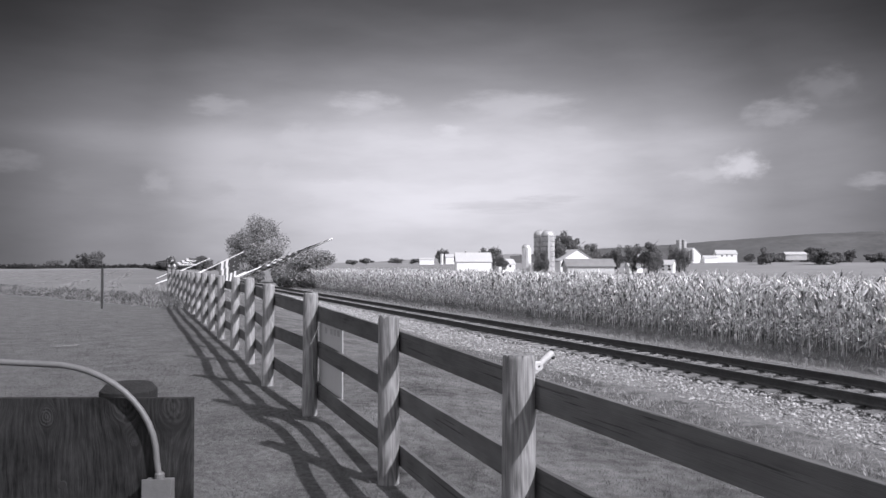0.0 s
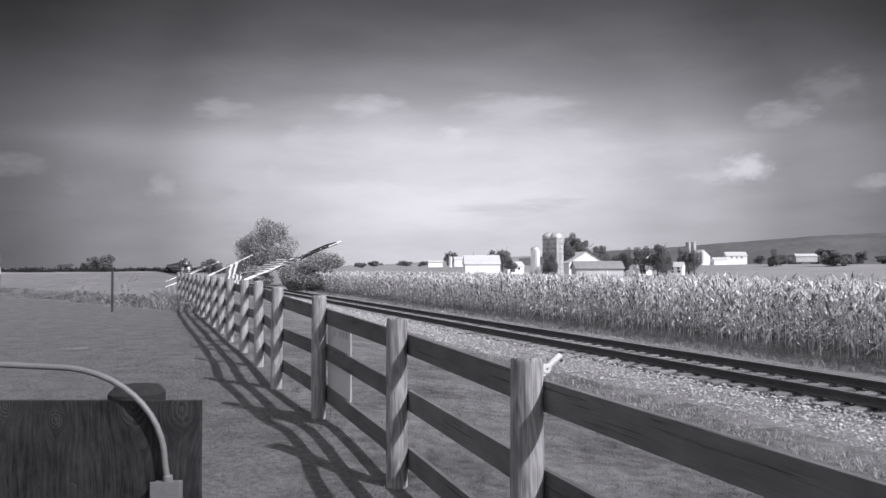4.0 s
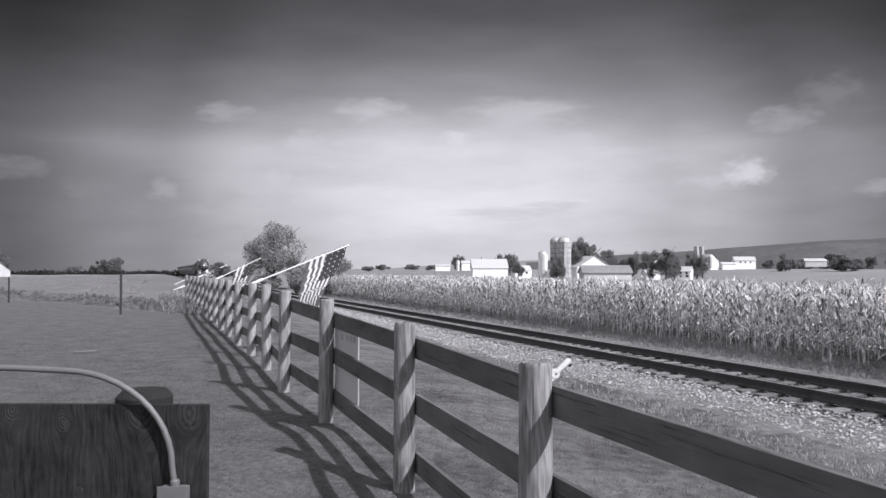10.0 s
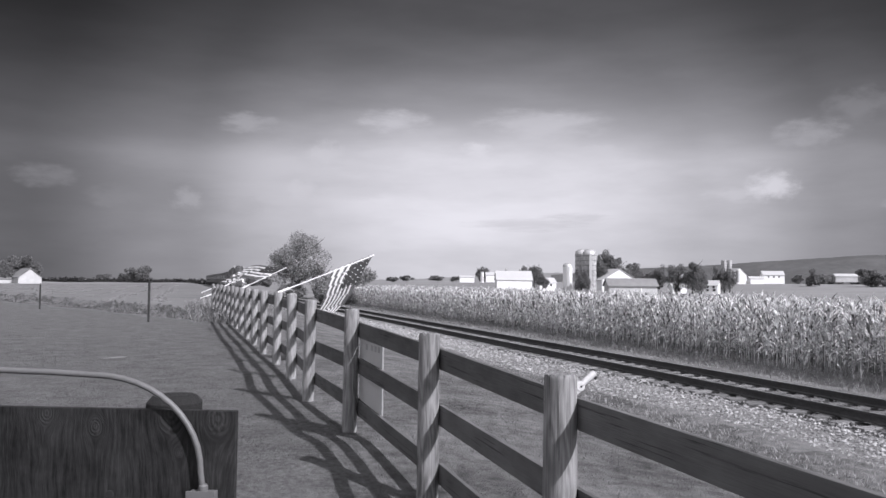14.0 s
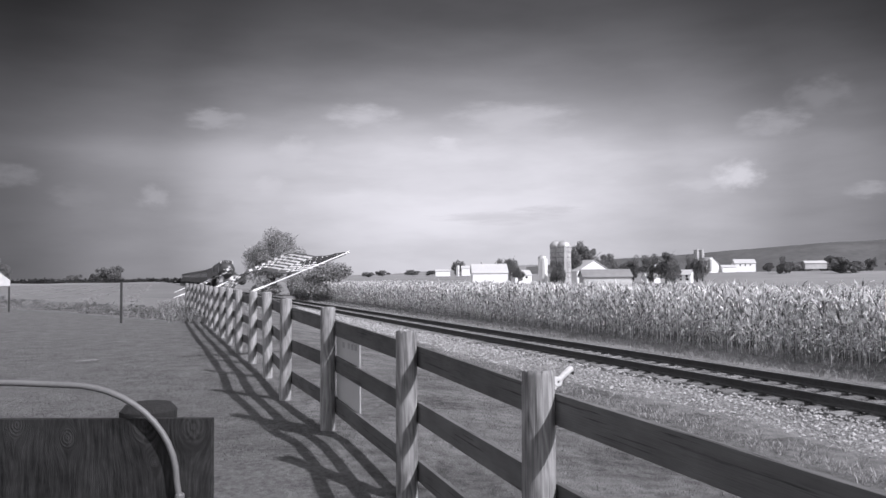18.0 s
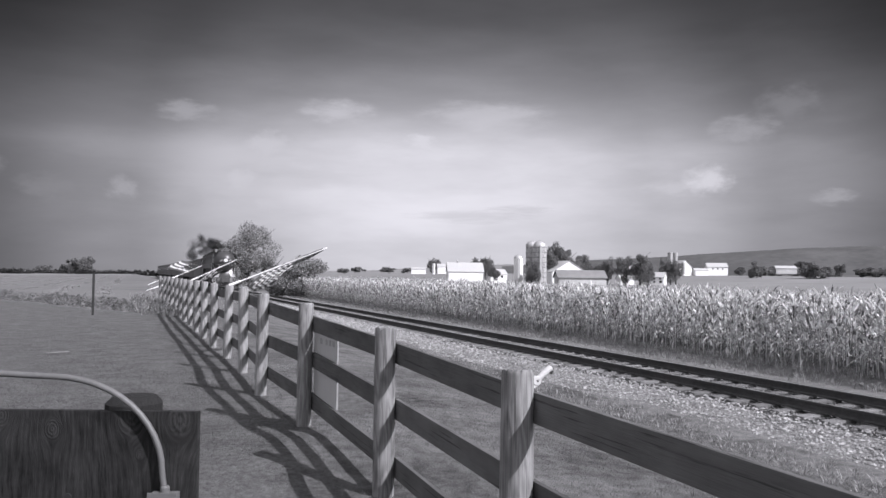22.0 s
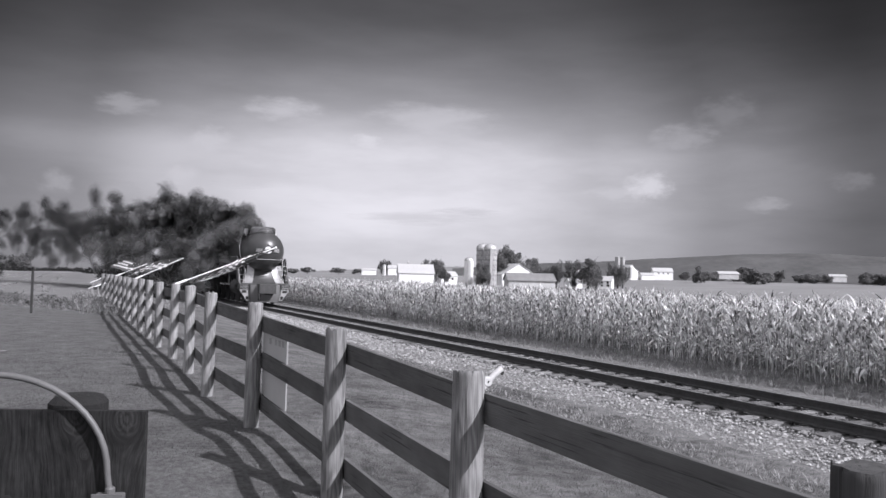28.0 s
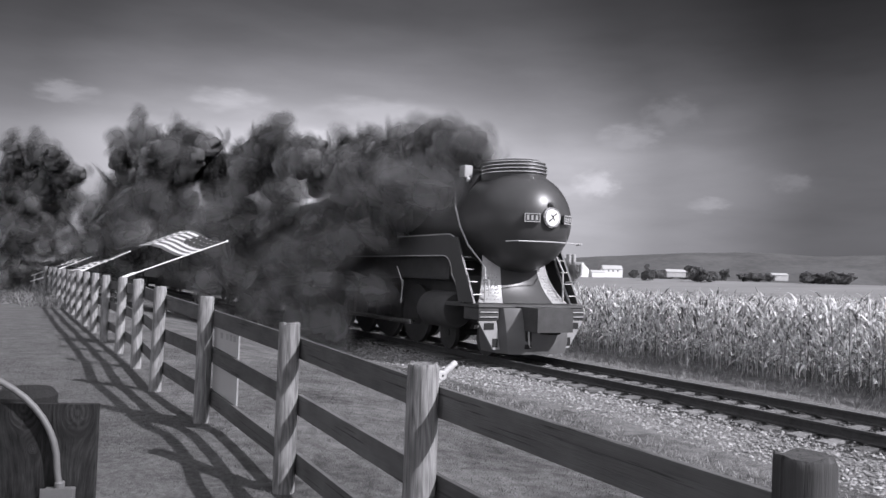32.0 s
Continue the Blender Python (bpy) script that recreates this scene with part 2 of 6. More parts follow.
def W(u, v, z=0.0):
    p = ORG + DU * u + DV * v
    return Vector((p.x, p.y, z))


def smooth(a, b, x):
    t = min(1, max(0, (x - a) / (b - a)))
    return t * t * (3 - 2 * t)


def lift(u, v):
    """The rise of the country beyond the corn."""
    return 5.2 * smooth(340, 500, math.hypot(u + 15, v + 11.7)) * smooth(30, 300, v)


def lift_at(x, y):
    q = Vector((x, y)) - ORG
    return lift(q.dot(DU), q.dot(DV))


def ground_z(u, v):
    """Height of the land."""
    z = -0.52 * smooth(-8.6, -4.0, v)
    z -= 0.12 * smooth(2.2, 4.2, v)
    z -= 1.3 * smooth(4.5, 55, v)
    z -= 0.25 * smooth(-20, -60, v)
    z -= 0.16 * smooth(-7.2, -9.0, u) * smooth(-5.5, -8.5, v)
    d = math.hypot(u + 15, v + 11.7)
    if d < 400:
        z += 0.03 * noise.noise((u * 0.25, v * 0.25, 0.3)) + 0.10 * noise.noise((u * 0.04, v * 0.04, 5.0)) * smooth(20, 80, d)
    if abs(v) < 4.2:
        z -= 0.12
    z += lift(u, v)
    # the open country falls and rises gently to the horizon
    z += 6.0 * smooth(500, 2500, d) * smooth(0, 400, v) * max(0, noise.noise((u * 0.0009, v * 0.0009, 2.0)) + 0.1)
    return z


# ---- surfaces ----
M_LAWN = mat("mown_grass", 0.122, 0.75, 16.0, 0.95, bump=0.9, fine=90.0, spec=0.1, dist=0.03, stain=0.5)
M_STRAW = mat("dry_mown_grass", 0.135, 0.85, 6.0, 0.95, bump=0.9, fine=80.0, spec=0.1, dist=0.03, stain=0.8)
M_VERGE = mat("verge_grass", 0.17, 0.6, 6.0, 0.95, bump=0.8, fine=70.0, spec=0.1, dist=0.03)
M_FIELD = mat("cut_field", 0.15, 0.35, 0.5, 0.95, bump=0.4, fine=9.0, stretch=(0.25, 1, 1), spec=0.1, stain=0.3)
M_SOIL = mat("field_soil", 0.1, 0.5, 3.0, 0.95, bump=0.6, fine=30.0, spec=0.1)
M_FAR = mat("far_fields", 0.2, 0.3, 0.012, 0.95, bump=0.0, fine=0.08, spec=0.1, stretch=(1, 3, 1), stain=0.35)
M_BALLAST = mat("ballast", 0.24, 1.0, 16.0, 0.9, bump=1.0, fine=38.0, spec=0.2, dist=0.06)
M_OILY = mat("oily_ballast", 0.085, 0.8, 16.0, 0.9, bump=1.0, fine=38.0, spec=0.2, dist=0.06)
M_OILSTONE = mat("oily_ballast_stone", 0.12, 0.3, 20.0, 0.9, bump=0.3, fine=90.0, isle=0.5, spec=0.15)
M_STONE = mat("ballast_stone", 0.31, 0.3, 20.0, 0.92, bump=0.3, fine=90.0, isle=0.42, spec=0.1)
M_RAIL = mat("rusty_rail", 0.07, 0.4, 12.0, 0.8, metal=0.0, bump=0.2, fine=80.0, spec=0.2)
M_RAILTOP = mat("polished_rail_head", 0.35, 0.15, 12.0, 0.35, metal=0.8, bump=0.05)
M_TIE = mat("creosoted_tie", 0.17, 0.4, 6.0, 0.9, bump=0.6, fine=60.0, stretch=(1, 8, 4), each=0.35)
M_POST = wood_mat("weathered_post", 0.235, "z", 4.0, 0.35, 0.5, 0.16, 0.85, 0.6, 0.55)
M_DARKPOST = wood_mat("dark_post_wood", 0.055, "z", 3.0, 0.2, 0.4, 0.1, 0.85, 0.5, 0.5)
M_BOARD = wood_mat("stained_fence_board", 0.10, "y", 2.0, 0.08, 0.22, 0.2, 0.75, 0.3, 0.55)
M_LEAF = mat("corn_leaf", 0.50, 0.35, 2.0, 0.6, bump=0.0, fine=14.0, isle=0.9, translucent=0.22, spec=0.4)
M_TREE = mat("tree_leaf", 0.29, 0.3, 0.8, 0.8, bump=0.0, fine=6.0, isle=0.6, translucent=0.3, spec=0.3)
M_TREE_DARK = mat("dark_tree_leaf", 0.2, 0.2, 0.3, 0.95, bump=0.0, fine=3.0, isle=0.15, translucent=0.5, spec=0.0)
M_BARK = mat("bark", 0.09, 0.5, 6.0, 0.95, bump=0.8, fine=30.0, stretch=(3, 3, 0.5))
M_WEED = mat("rank_grass", 0.16, 0.4, 2.0, 0.9, bump=0.0, fine=20.0, isle=0.6, translucent=0.3)
M_WHITE = mat("white_siding", 0.78, 0.08, 1.0, 0.7, bump=0.1, fine=6.0, stain=0.08)
M_ROOF = mat("metal_roof", 0.42, 0.15, 0.6, 0.55, bump=0.1, fine=5.0, stretch=(6, 1, 1), stain=0.15)
M_ROOFD = mat("grey_shed_roof", 0.19, 0.2, 0.6, 0.7, bump=0.1, fine=5.0)
M_GREYWALL = mat("grey_boards", 0.45, 0.2, 0.8, 0.8, bump=0.1, fine=6.0)
M_CONC = mat("silo_staves", 0.36, 0.7, 1.6, 0.9, bump=0.2, fine=6.0, stain=0.5)
M_HOOP = mat("rusty_silo_hoop", 0.16, 0.3, 3.0, 0.8, bump=0.1)
M_DOME = mat("silo_dome_metal", 0.5, 0.15, 1.0, 0.4, metal=0.5, bump=0.05)
M_DARK = mat("dark_opening", 0.02, 0.2, 1.0, 0.6, bump=0.0)
M_PAINTW = mat("white_enamel", 0.8, 0.06, 6.0, 0.35, bump=0.05)
M_STEEL = mat("fence_steel", 0.05, 0.3, 20.0, 0.7, bump=0.2)


def quads(name, verts, material, label, category, kind="stuff", parent=None):
    """A mesh of loose quads from an array (n * 4, 3)."""
    n = len(verts) // 4
    me = bpy.data.meshes.new(name)
    me.vertices.add(n * 4)
    me.vertices.foreach_set("co", np.asarray(verts, np.float32).ravel())
    me.loops.add(n * 4)
    me.loops.foreach_set("vertex_index", np.arange(n * 4, dtype=np.int32))
    me.polygons.add(n)
    me.polygons.foreach_set("loop_start", np.arange(0, n * 4, 4, dtype=np.int32))
    me.update(calc_edges=True)
    me.materials.append(material)
    ob = new(name, me)
    if parent is not None:
        ob.parent = parent
        return tagged(ob, label)
    return tagged(ob, label, category, kind=kind)


# ---- the land: one sheet ----
def lawn_edge(v):
    return 17.5 + max(0.0, -11.0 - v) * 2.3 + 1.2 * noise.noise((v * 0.4, 0.0, 9.0))


def build_ground():
    def steps(lo, hi, d, far):
        a = list(np.arange(lo, hi + 0.01, d))
        s, x = d, hi
        while x < far:
            s *= 1.25
            x += s
            a.append(x)
        s, x = d, lo
        while x > -far:
            s *= 1.25
            x -= s
            a.insert(0, x)
        return a
    us, vs = steps(-22, 48, 0.7, 4300), steps(-32, 6, 0.5, 4300)
    def lawn(u, v):
        k = smooth(-10.1, -10.6, v) * smooth(-32, -20, v)
        return 0.05 * k * noise.noise((u * 0.55, v * 0.75, 7.0))
    verts = [tuple(W(u, v, ground_z(u, v) + lawn(u, v))) for u in us for v in vs]
    nv = len(vs)
    faces, kinds = [], []
    for i in range(len(us) - 1):
        for j in range(nv - 1):
            faces.append((i * nv + j, (i + 1) * nv + j, (i + 1) * nv + j + 1, i * nv + j + 1))
            u, v = (us[i] + us[i + 1]) / 2, (vs[j] + vs[j + 1]) / 2
            wob = 0.5 * noise.noise((u * 0.6, v * 0.6, 1.0))
            d = math.hypot(u + 15, v + 11.7)
            if v < -10.0 + wob * 0.5:
                k = 0 if u < lawn_edge(v) else (2 if u < lawn_edge(v) + 10 else 3)
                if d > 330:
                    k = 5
            elif v < -3.2 + wob:
                k = 1 if u < 60 else 3
            elif v < 6.3:
                k = 2
            elif v > 6.3 and v < 132 and u < 68:
                k = 4
            else:
                k = 5
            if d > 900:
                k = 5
            kinds.append(k)
    me = bpy.data.meshes.new("ground")
    me.from_pydata(verts, [], faces)
    for m in (M_LAWN, M_STRAW, M_VERGE, M_FIELD, M_SOIL, M_FAR):
        me.materials.append(m)
    me.polygons.foreach_set("material_index", kinds)
    me.polygons.foreach_set("use_smooth", [True] * len(faces))
    tagged(new("ground", me), "mown lawn, dry verge and farm fields", "ground", kind="structure")


build_ground()


def build_hills():
    """Wooded ridges along the horizon, as solid long mounds."""
    def ridge(name, a0, a1, dist, depth, heights, m):
        n = 90
        verts, faces = [], []
        for i in range(n + 1):
            f = i / n
            a = radians(a0 + (a1 - a0) * f)
            x = f * (len(heights) - 1)
            k = min(int(x), len(heights) - 2)
            h = heights[k] + (heights[k + 1] - heights[k]) * (x - k)
            h += dist * 0.0011 * noise.noise((f * 17, dist, 0)) + dist * 0.0007 * noise.noise((f * 61, dist, 3))
            for r, z in ((-0.5, -14), (-0.3, h * 0.35), (-0.12, h * 0.8), (0, h), (0.25, h * 0.85), (0.5, -14)):
                d = dist + depth * r + depth * 0.1 * noise.noise((f * 9, r * 3, 1))
                verts.append((d * math.sin(a), d * math.cos(a), z))
        for i in range(n):
            for j in range(5):
                p = i * 6 + j
                faces.append((p, p + 6, p + 7, p + 1))
        me = bpy.data.meshes.new(name)
        me.from_pydata(verts, [], faces)
        me.materials.append(m)
        me.polygons.foreach_set("use_smooth", [True] * len(faces))
        tagged(new(name, me), "distant wooded ridge in haze", "hill", kind="structure")
    # haze is put into the woods' tone: the farther ridge gets the paler one
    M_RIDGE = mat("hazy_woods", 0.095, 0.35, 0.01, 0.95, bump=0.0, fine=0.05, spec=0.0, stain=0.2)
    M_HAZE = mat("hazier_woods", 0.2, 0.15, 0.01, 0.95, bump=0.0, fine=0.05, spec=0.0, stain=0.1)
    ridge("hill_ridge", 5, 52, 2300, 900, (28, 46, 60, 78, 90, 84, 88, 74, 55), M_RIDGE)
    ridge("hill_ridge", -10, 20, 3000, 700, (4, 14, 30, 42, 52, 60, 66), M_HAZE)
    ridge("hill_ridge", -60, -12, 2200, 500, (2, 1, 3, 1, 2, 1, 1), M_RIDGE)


build_hills()


# ---- railway ----
def smooth_array(x):
    x = np.clip(x, 0, 1)
    return x * x * (3 - 2 * x)


def build_track():
    tr = tagged(new("railway_track"), "single railway track with rusty rails on ties", "railway track", kind="structure")
    tr.matrix_world = LINE
    for s in (-0.753, 0.753):
        bm = bmesh.new()
        prof = [(-0.07, -0.17), (0.07, -0.17), (0.07, -0.15), (0.012, -0.13), (0.012, -0.045), (0.036, -0.035), (0.036, -0.002), (-0.036, -0.002), (-0.036, -0.035), (-0.012, -0.045), (-0.012, -0.13), (-0.07, -0.15)]
        prism(bm, [(s + a, RAIL + b) for a, b in prof], -30, 900, "y")
        part("rail", bm, M_RAIL, tr, "rusty steel rail")
        bm = bmesh.new()
        box(bm, s - 0.026, s + 0.026, -30, 900, RAIL - 0.002, RAIL)
        part("rail_head", bm, M_RAILTOP, tr, "worn shiny rail head")
    bm = bmesh.new()
    box(bm, -1.28, 1.28, -0.11, 0.11, -0.16, 0.0, 0.012)
    me = data(bm, "tie", M_TIE)
    rnd = random.Random(4)
    for i in range(150):
        piece("tie", me, tr, pose(rnd.uniform(-0.05, 0.05), -20 + i * 0.53, RAIL - 0.172 - rnd.uniform(0, 0.012), 0, 0, rnd.uniform(-1.2, 1.2)))
    bm = bmesh.new()
    for i in range(420):
        y = -20 + (150 + i) * 0.53
        box(bm, -1.28, 1.28, y - 0.11, y + 0.11, RAIL - 0.33, RAIL - 0.176)
    tagged(part("far_ties", bm, M_TIE, tr), kind="stuff")
    # the bed of crushed stone
    vs = [-3.9, -3.4, -2.7, -2.1, -1.5, -0.75, 0.75, 1.5, 2.0, 2.5, 2.9]
    zs = [-0.76, -0.71, -0.64, -0.605, -0.59, -0.585, -0.585, -0.59, -0.63, -0.72, -0.84]
    us = list(np.arange(-30, 70, 0.5)) + list(np.arange(70, 900, 10))
    verts, faces = [], []
    for u in us:
        for v, z in zip(vs, zs):
            w = 0.35 * noise.noise((u * 0.7, v, 4.0)) if v < -3 else 0
            verts.append((v + w, u, z + 0.03 * noise.noise((u * 1.3, v * 1.3, 0))))
    n = len(vs)
    for i in range(len(us) - 1):
        for j in range(n - 1):
            faces.append((i * n + j, i * n + j + 1, (i + 1) * n + j + 1, (i + 1) * n + j))
    me = bpy.data.meshes.new("ballast")
    me.from_pydata(verts, [], faces)
    me.materials.append(M_BALLAST)
    me.materials.append(M_OILY)
    me.polygons.foreach_set("material_index", [1 if abs(vs[j] + vs[j + 1]) < 2.4 else 0 for i in range(len(us) - 1) for j in range(n - 1)])
    ob = tagged(new("ballast", me), "pale crushed-stone ballast bed", "ballast", kind="structure")
    ob.matrix_world = LINE
    # loose stones
    rng = np.random.default_rng(3)
    base = np.array([(1, 0, 0), (-1, 0, 0), (0, 1, 0), (0, -1, 0), (0, 0, 1), (0, 0, -1)], float)
    tri = np.array([(0, 2, 4), (2, 1, 4), (1, 3, 4), (3, 0, 4), (2, 0, 5), (1, 2, 5), (3, 1, 5), (0, 3, 5)])
    N = 52000
    u = -15 + 60 * rng.random(N) ** 1.9
    v = -4.0 + 6.8 * rng.random(N)
    keep = (rng.random(N) < smooth_array((v + 4.3) / 0.9)) & (rng.random(N) < smooth_array((3.0 - v) / 0.5))
    u, v = u[keep], v[keep]
    N = len(u)
    z = np.interp(v, vs, zs)
    r = rng.uniform(0.014, 0.034, N) * (1 + 0.012 * np.maximum(u, 0))
    p = base[None] * (1 + 0.8 * (rng.random((N, 6, 1)) - 0.5)) + 0.35 * (rng.random((N, 6, 3)) - 0.5)
    p = p * r[:, None, None] * np.stack([np.ones(N), rng.uniform(0.7, 1.5, N), rng.uniform(0.55, 0.95, N)], 1)[:, None, :]
    a = rng.uniform(0, 6.28, N)
    x = p[:, :, 0] * np.cos(a)[:, None] - p[:, :, 1] * np.sin(a)[:, None]
    y = p[:, :, 0] * np.sin(a)[:, None] + p[:, :, 1] * np.cos(a)[:, None]
    allv = np.stack([x + v[:, None], y + u[:, None], p[:, :, 2] + (z + r * 0.35)[:, None]], 2).reshape(-1, 3)
    allv = allv.reshape(N, 6, 3)
    for mask, material, label in ((np.abs(v) >= 1.1, M_STONE, "angular pale ballast stones beside the rails"), (np.abs(v) < 1.1, M_OILSTONE, "dark oily ballast stones between the rails")):
        some = allv[mask].reshape(-1, 3)
        tris = (tri[None] + 6 * np.arange(int(mask.sum()))[:, None, None]).reshape(-1, 3)
        ob = stuff("loose_ballast_stones", some.tolist(), tris.tolist(), material, label, "ballast")
        ob.matrix_world = LINE


build_track()


# ---- the board fence: round posts, three boards on their far side ----
FENCE_V, BAY, FIRST = -9.8, 2.44, -11.56
NPOST = 18


FOOT_V = {-2: -9.75, -1: -9.76, 0: -9.77, 1: -9.74, 2: -9.73, 3: -9.9, 4: -10.0, 5: -9.92, 6: -9.9}


def fence_foot(k):
    u = FIRST + BAY * (k - 1)
    v = FOOT_V.get(k, -9.93) - (0.02 * (k - 12) ** 1.6 if k > 12 else 0)
    return u, v, ground_z(u, v)


TOP = {-2: 1.39, -1: 1.39, 0: 1.395, 1: 1.375, 2: 1.435, 3: 1.40, 4: 1.45}
# how far the three boards' upper edges lie below the post's top
BOARDS = {0: (0.165, 0.66, 1.16), 1: (0.125, 0.62, 1.12), 2: (0.126, 0.60, 1.10), 3: (0.143, 0.565, 1.03)}
BOARD_W = 0.176


def post_top(k):
    return TOP.get(k, 1.48)


def build_fence():
    fence = tagged(new("board_fence"), "three-board wooden fence with round weathered posts", "fence", kind="")
    rnd = random.Random(7)
    for k in range(-2, NPOST):
        u, v, z = fence_foot(k)
        h = post_top(k)
        bm = bmesh.new()
        r = {0: 0.088, 1: 0.095, 2: 0.09}.get(k, 0.084)
        lathe(bm, [(r * 1.04, -0.35), (r * 1.02, 0.3), (r, h - 0.03), (r * 0.99, h - 0.008), (r * 0.93, h)], 20)
        for vv in bm.verts:
            vv.co.x += 0.006 * noise.noise(vv.co * 3 + Vector((k * 5, 0, 0)))
            vv.co.y += 0.006 * noise.noise(vv.co * 3 + Vector((0, k * 5, 0)))
            if vv.co.z > h - 0.02:
                vv.co.z += 0.018 * vv.co.x / r * rnd.uniform(-1, 1)
        # posts 0 and nearer take a much darker wood tone
        ob = part("post", bm, M_POST if k > 0 else M_DARKPOST, fence, "" if k > 0 else "dark wooden post", smooth=True)
        ob.matrix_world = Matrix.Translation(W(u, v, z)) @ pose(0, 0, 0, rnd.uniform(-0.8, 0.8), rnd.uniform(-1.2, 0.6), rnd.uniform(0, 360))
    for k in range(-2, NPOST - 1):
        u0, v0, z0 = fence_foot(k)
        u1, v1, z1 = fence_foot(k + 1)
        wid = BOARD_W
        for off0, off1 in zip(BOARDS.get(max(k, 0), (0.12, 0.58, 1.04)), BOARDS.get(max(k + 1, 0), (0.12, 0.58, 1.04))):
            a = W(u0 - 0.02, v0 + 0.104, z0 + post_top(k) - off0 - wid / 2)
            b = W(u1 - 0.024, v1 + 0.104, z1 + post_top(k + 1) - off1 - wid / 2)
            d = b - a
            bm = bmesh.new()
            box(bm, -0.017, 0.017, 0, d.length, -wid / 2, wid / 2, 0.004)
            bend = rnd.uniform(-0.012, 0.012)
            ob = part("board", bm, M_BOARD, fence)
            ob.matrix_world = Matrix.Translation(a) @ d.to_track_quat("Y", "Z").to_matrix().to_4x4() @ pose(0, 0, bend * 0.4, rnd.uniform(-0.25, 0.25), 0, 0)
    return fence


build_fence()


# ---- plants ----
def leaf_strip(p, out, up, length, width, droop, n=3):
    """Quads of an arching leaf from p."""
    res = []
    side = out.cross(Vector((0, 0, 1))).normalized()
    last = p
    lw = width * 0.6
    ang = up
    for i in range(n):
        d = (out * math.cos(ang) + Vector((0, 0, 1)) * math.sin(ang)).normalized()
        q = last + d * (length / n)
        w = width * (1.0, 0.85, 0.5, 0.15, 0.02)[min(i + 1 if n < 4 else i, 4)]
        res += [last - side * lw / 2, last + side * lw / 2, q + side * w / 2, q - side * w / 2]
        last, lw = q, w
        ang -= droop
    return res


def corn_variant(rnd, full=True):
    h = rnd.uniform(1.85, 2.15)
    q = []
    lean = Vector((rnd.uniform(-0.07, 0.07), rnd.uniform(-0.07, 0.07), 1))
    z0 = 0.0 if full else h * 0.45
    for k in range(2):
        a = Vector((math.cos(k * 1.57), math.sin(k * 1.57), 0)) * 0.013
        q += [lean * z0 - a, lean * z0 + a, lean * h + a * 0.4, lean * h - a * 0.4]
    n = 14 if full else 8
    for i in range(n):
        f = (i + rnd.uniform(-0.3, 0.3)) / n
        zz = (0.22 + 0.74 * f) * h if full else (0.5 + 0.47 * f) * h
        az = rnd.uniform(0, 6.28)
        out = Vector((math.cos(az), math.sin(az), 0))
        dry = zz < 0.45 * h
        L = rnd.uniform(0.45, 0.75)
        q += leaf_strip(lean * zz, out, rnd.uniform(-0.4, 0.8) if dry else rnd.uniform(0.95, 1.45), L * (0.75 if dry else 1.05), rnd.uniform(0.045, 0.08), rnd.uniform(0.15, 0.75), 4 if full else 3)
    if full:
        p = lean * h * 0.45
        az = rnd.uniform(0, 6.28)
        out = Vector((math.cos(az), math.sin(az), 0))
        q += leaf_strip(p, out, 0.9, 0.28, 0.07, 0.1, 3)
    for i in range(5 if full else 3):
        az = rnd.uniform(0, 6.28)
        q += leaf_strip(lean * h, Vector((math.cos(az), math.sin(az), 0)), rnd.uniform(0.8, 1.45), rnd.uniform(0.16, 0.3), 0.018, 0.2, 3)[:8]
    return np.array([v[:] for v in q])


def build_corn():
    rnd = random.Random(11)
    rng = np.random.default_rng(12)
    full = [corn_variant(rnd) for _ in range(14)]
    tops = [corn_variant(rnd, False) for _ in range(12)]
    out = []

    def put(var, u, v, s):
        a = rng.uniform(0, 6.28)
        c, n = math.cos(a), math.sin(a)
        p = W(u, v, ground_z(u, v) - 0.02)
        x = var[:, 0] * c - var[:, 1] * n
        y = var[:, 0] * n + var[:, 1] * c
        out.append(np.stack([x * s + p.x, y * s + p.y, var[:, 2] * s + p.z], 1))

    for row in range(7):
        u = -34.0
        while u < 64:
            put(full[rng.integers(14)], u, 4.9 + row * 0.76 + rng.uniform(-0.12, 0.12), rng.uniform(0.8, 0.95) * (1 + 0.07 * smooth(4, -8, u)))
            u += rng.uniform(0.11, 0.21)
    for row in range(7, 30):
        u = -40.0
        while u < 66:
            put(tops[rng.integers(12)], u, 4.9 + row * 0.76 + rng.uniform(-0.2, 0.2), rng.uniform(0.8, 0.94) * (1 + 0.06 * smooth(4, -8, u)))
            u += rng.uniform(0.25, 0.5)
    for i in range(9500):
        v = 27 + 100 * rng.random() ** 1.2
        u = rng.uniform(-75, 66)
        put(tops[rng.integers(12)], u, v, rng.uniform(0.78, 0.9))
    quads("corn_field", np.concatenate(out), M_LEAF, "ripening corn plants standing in rows", "corn")


build_corn()


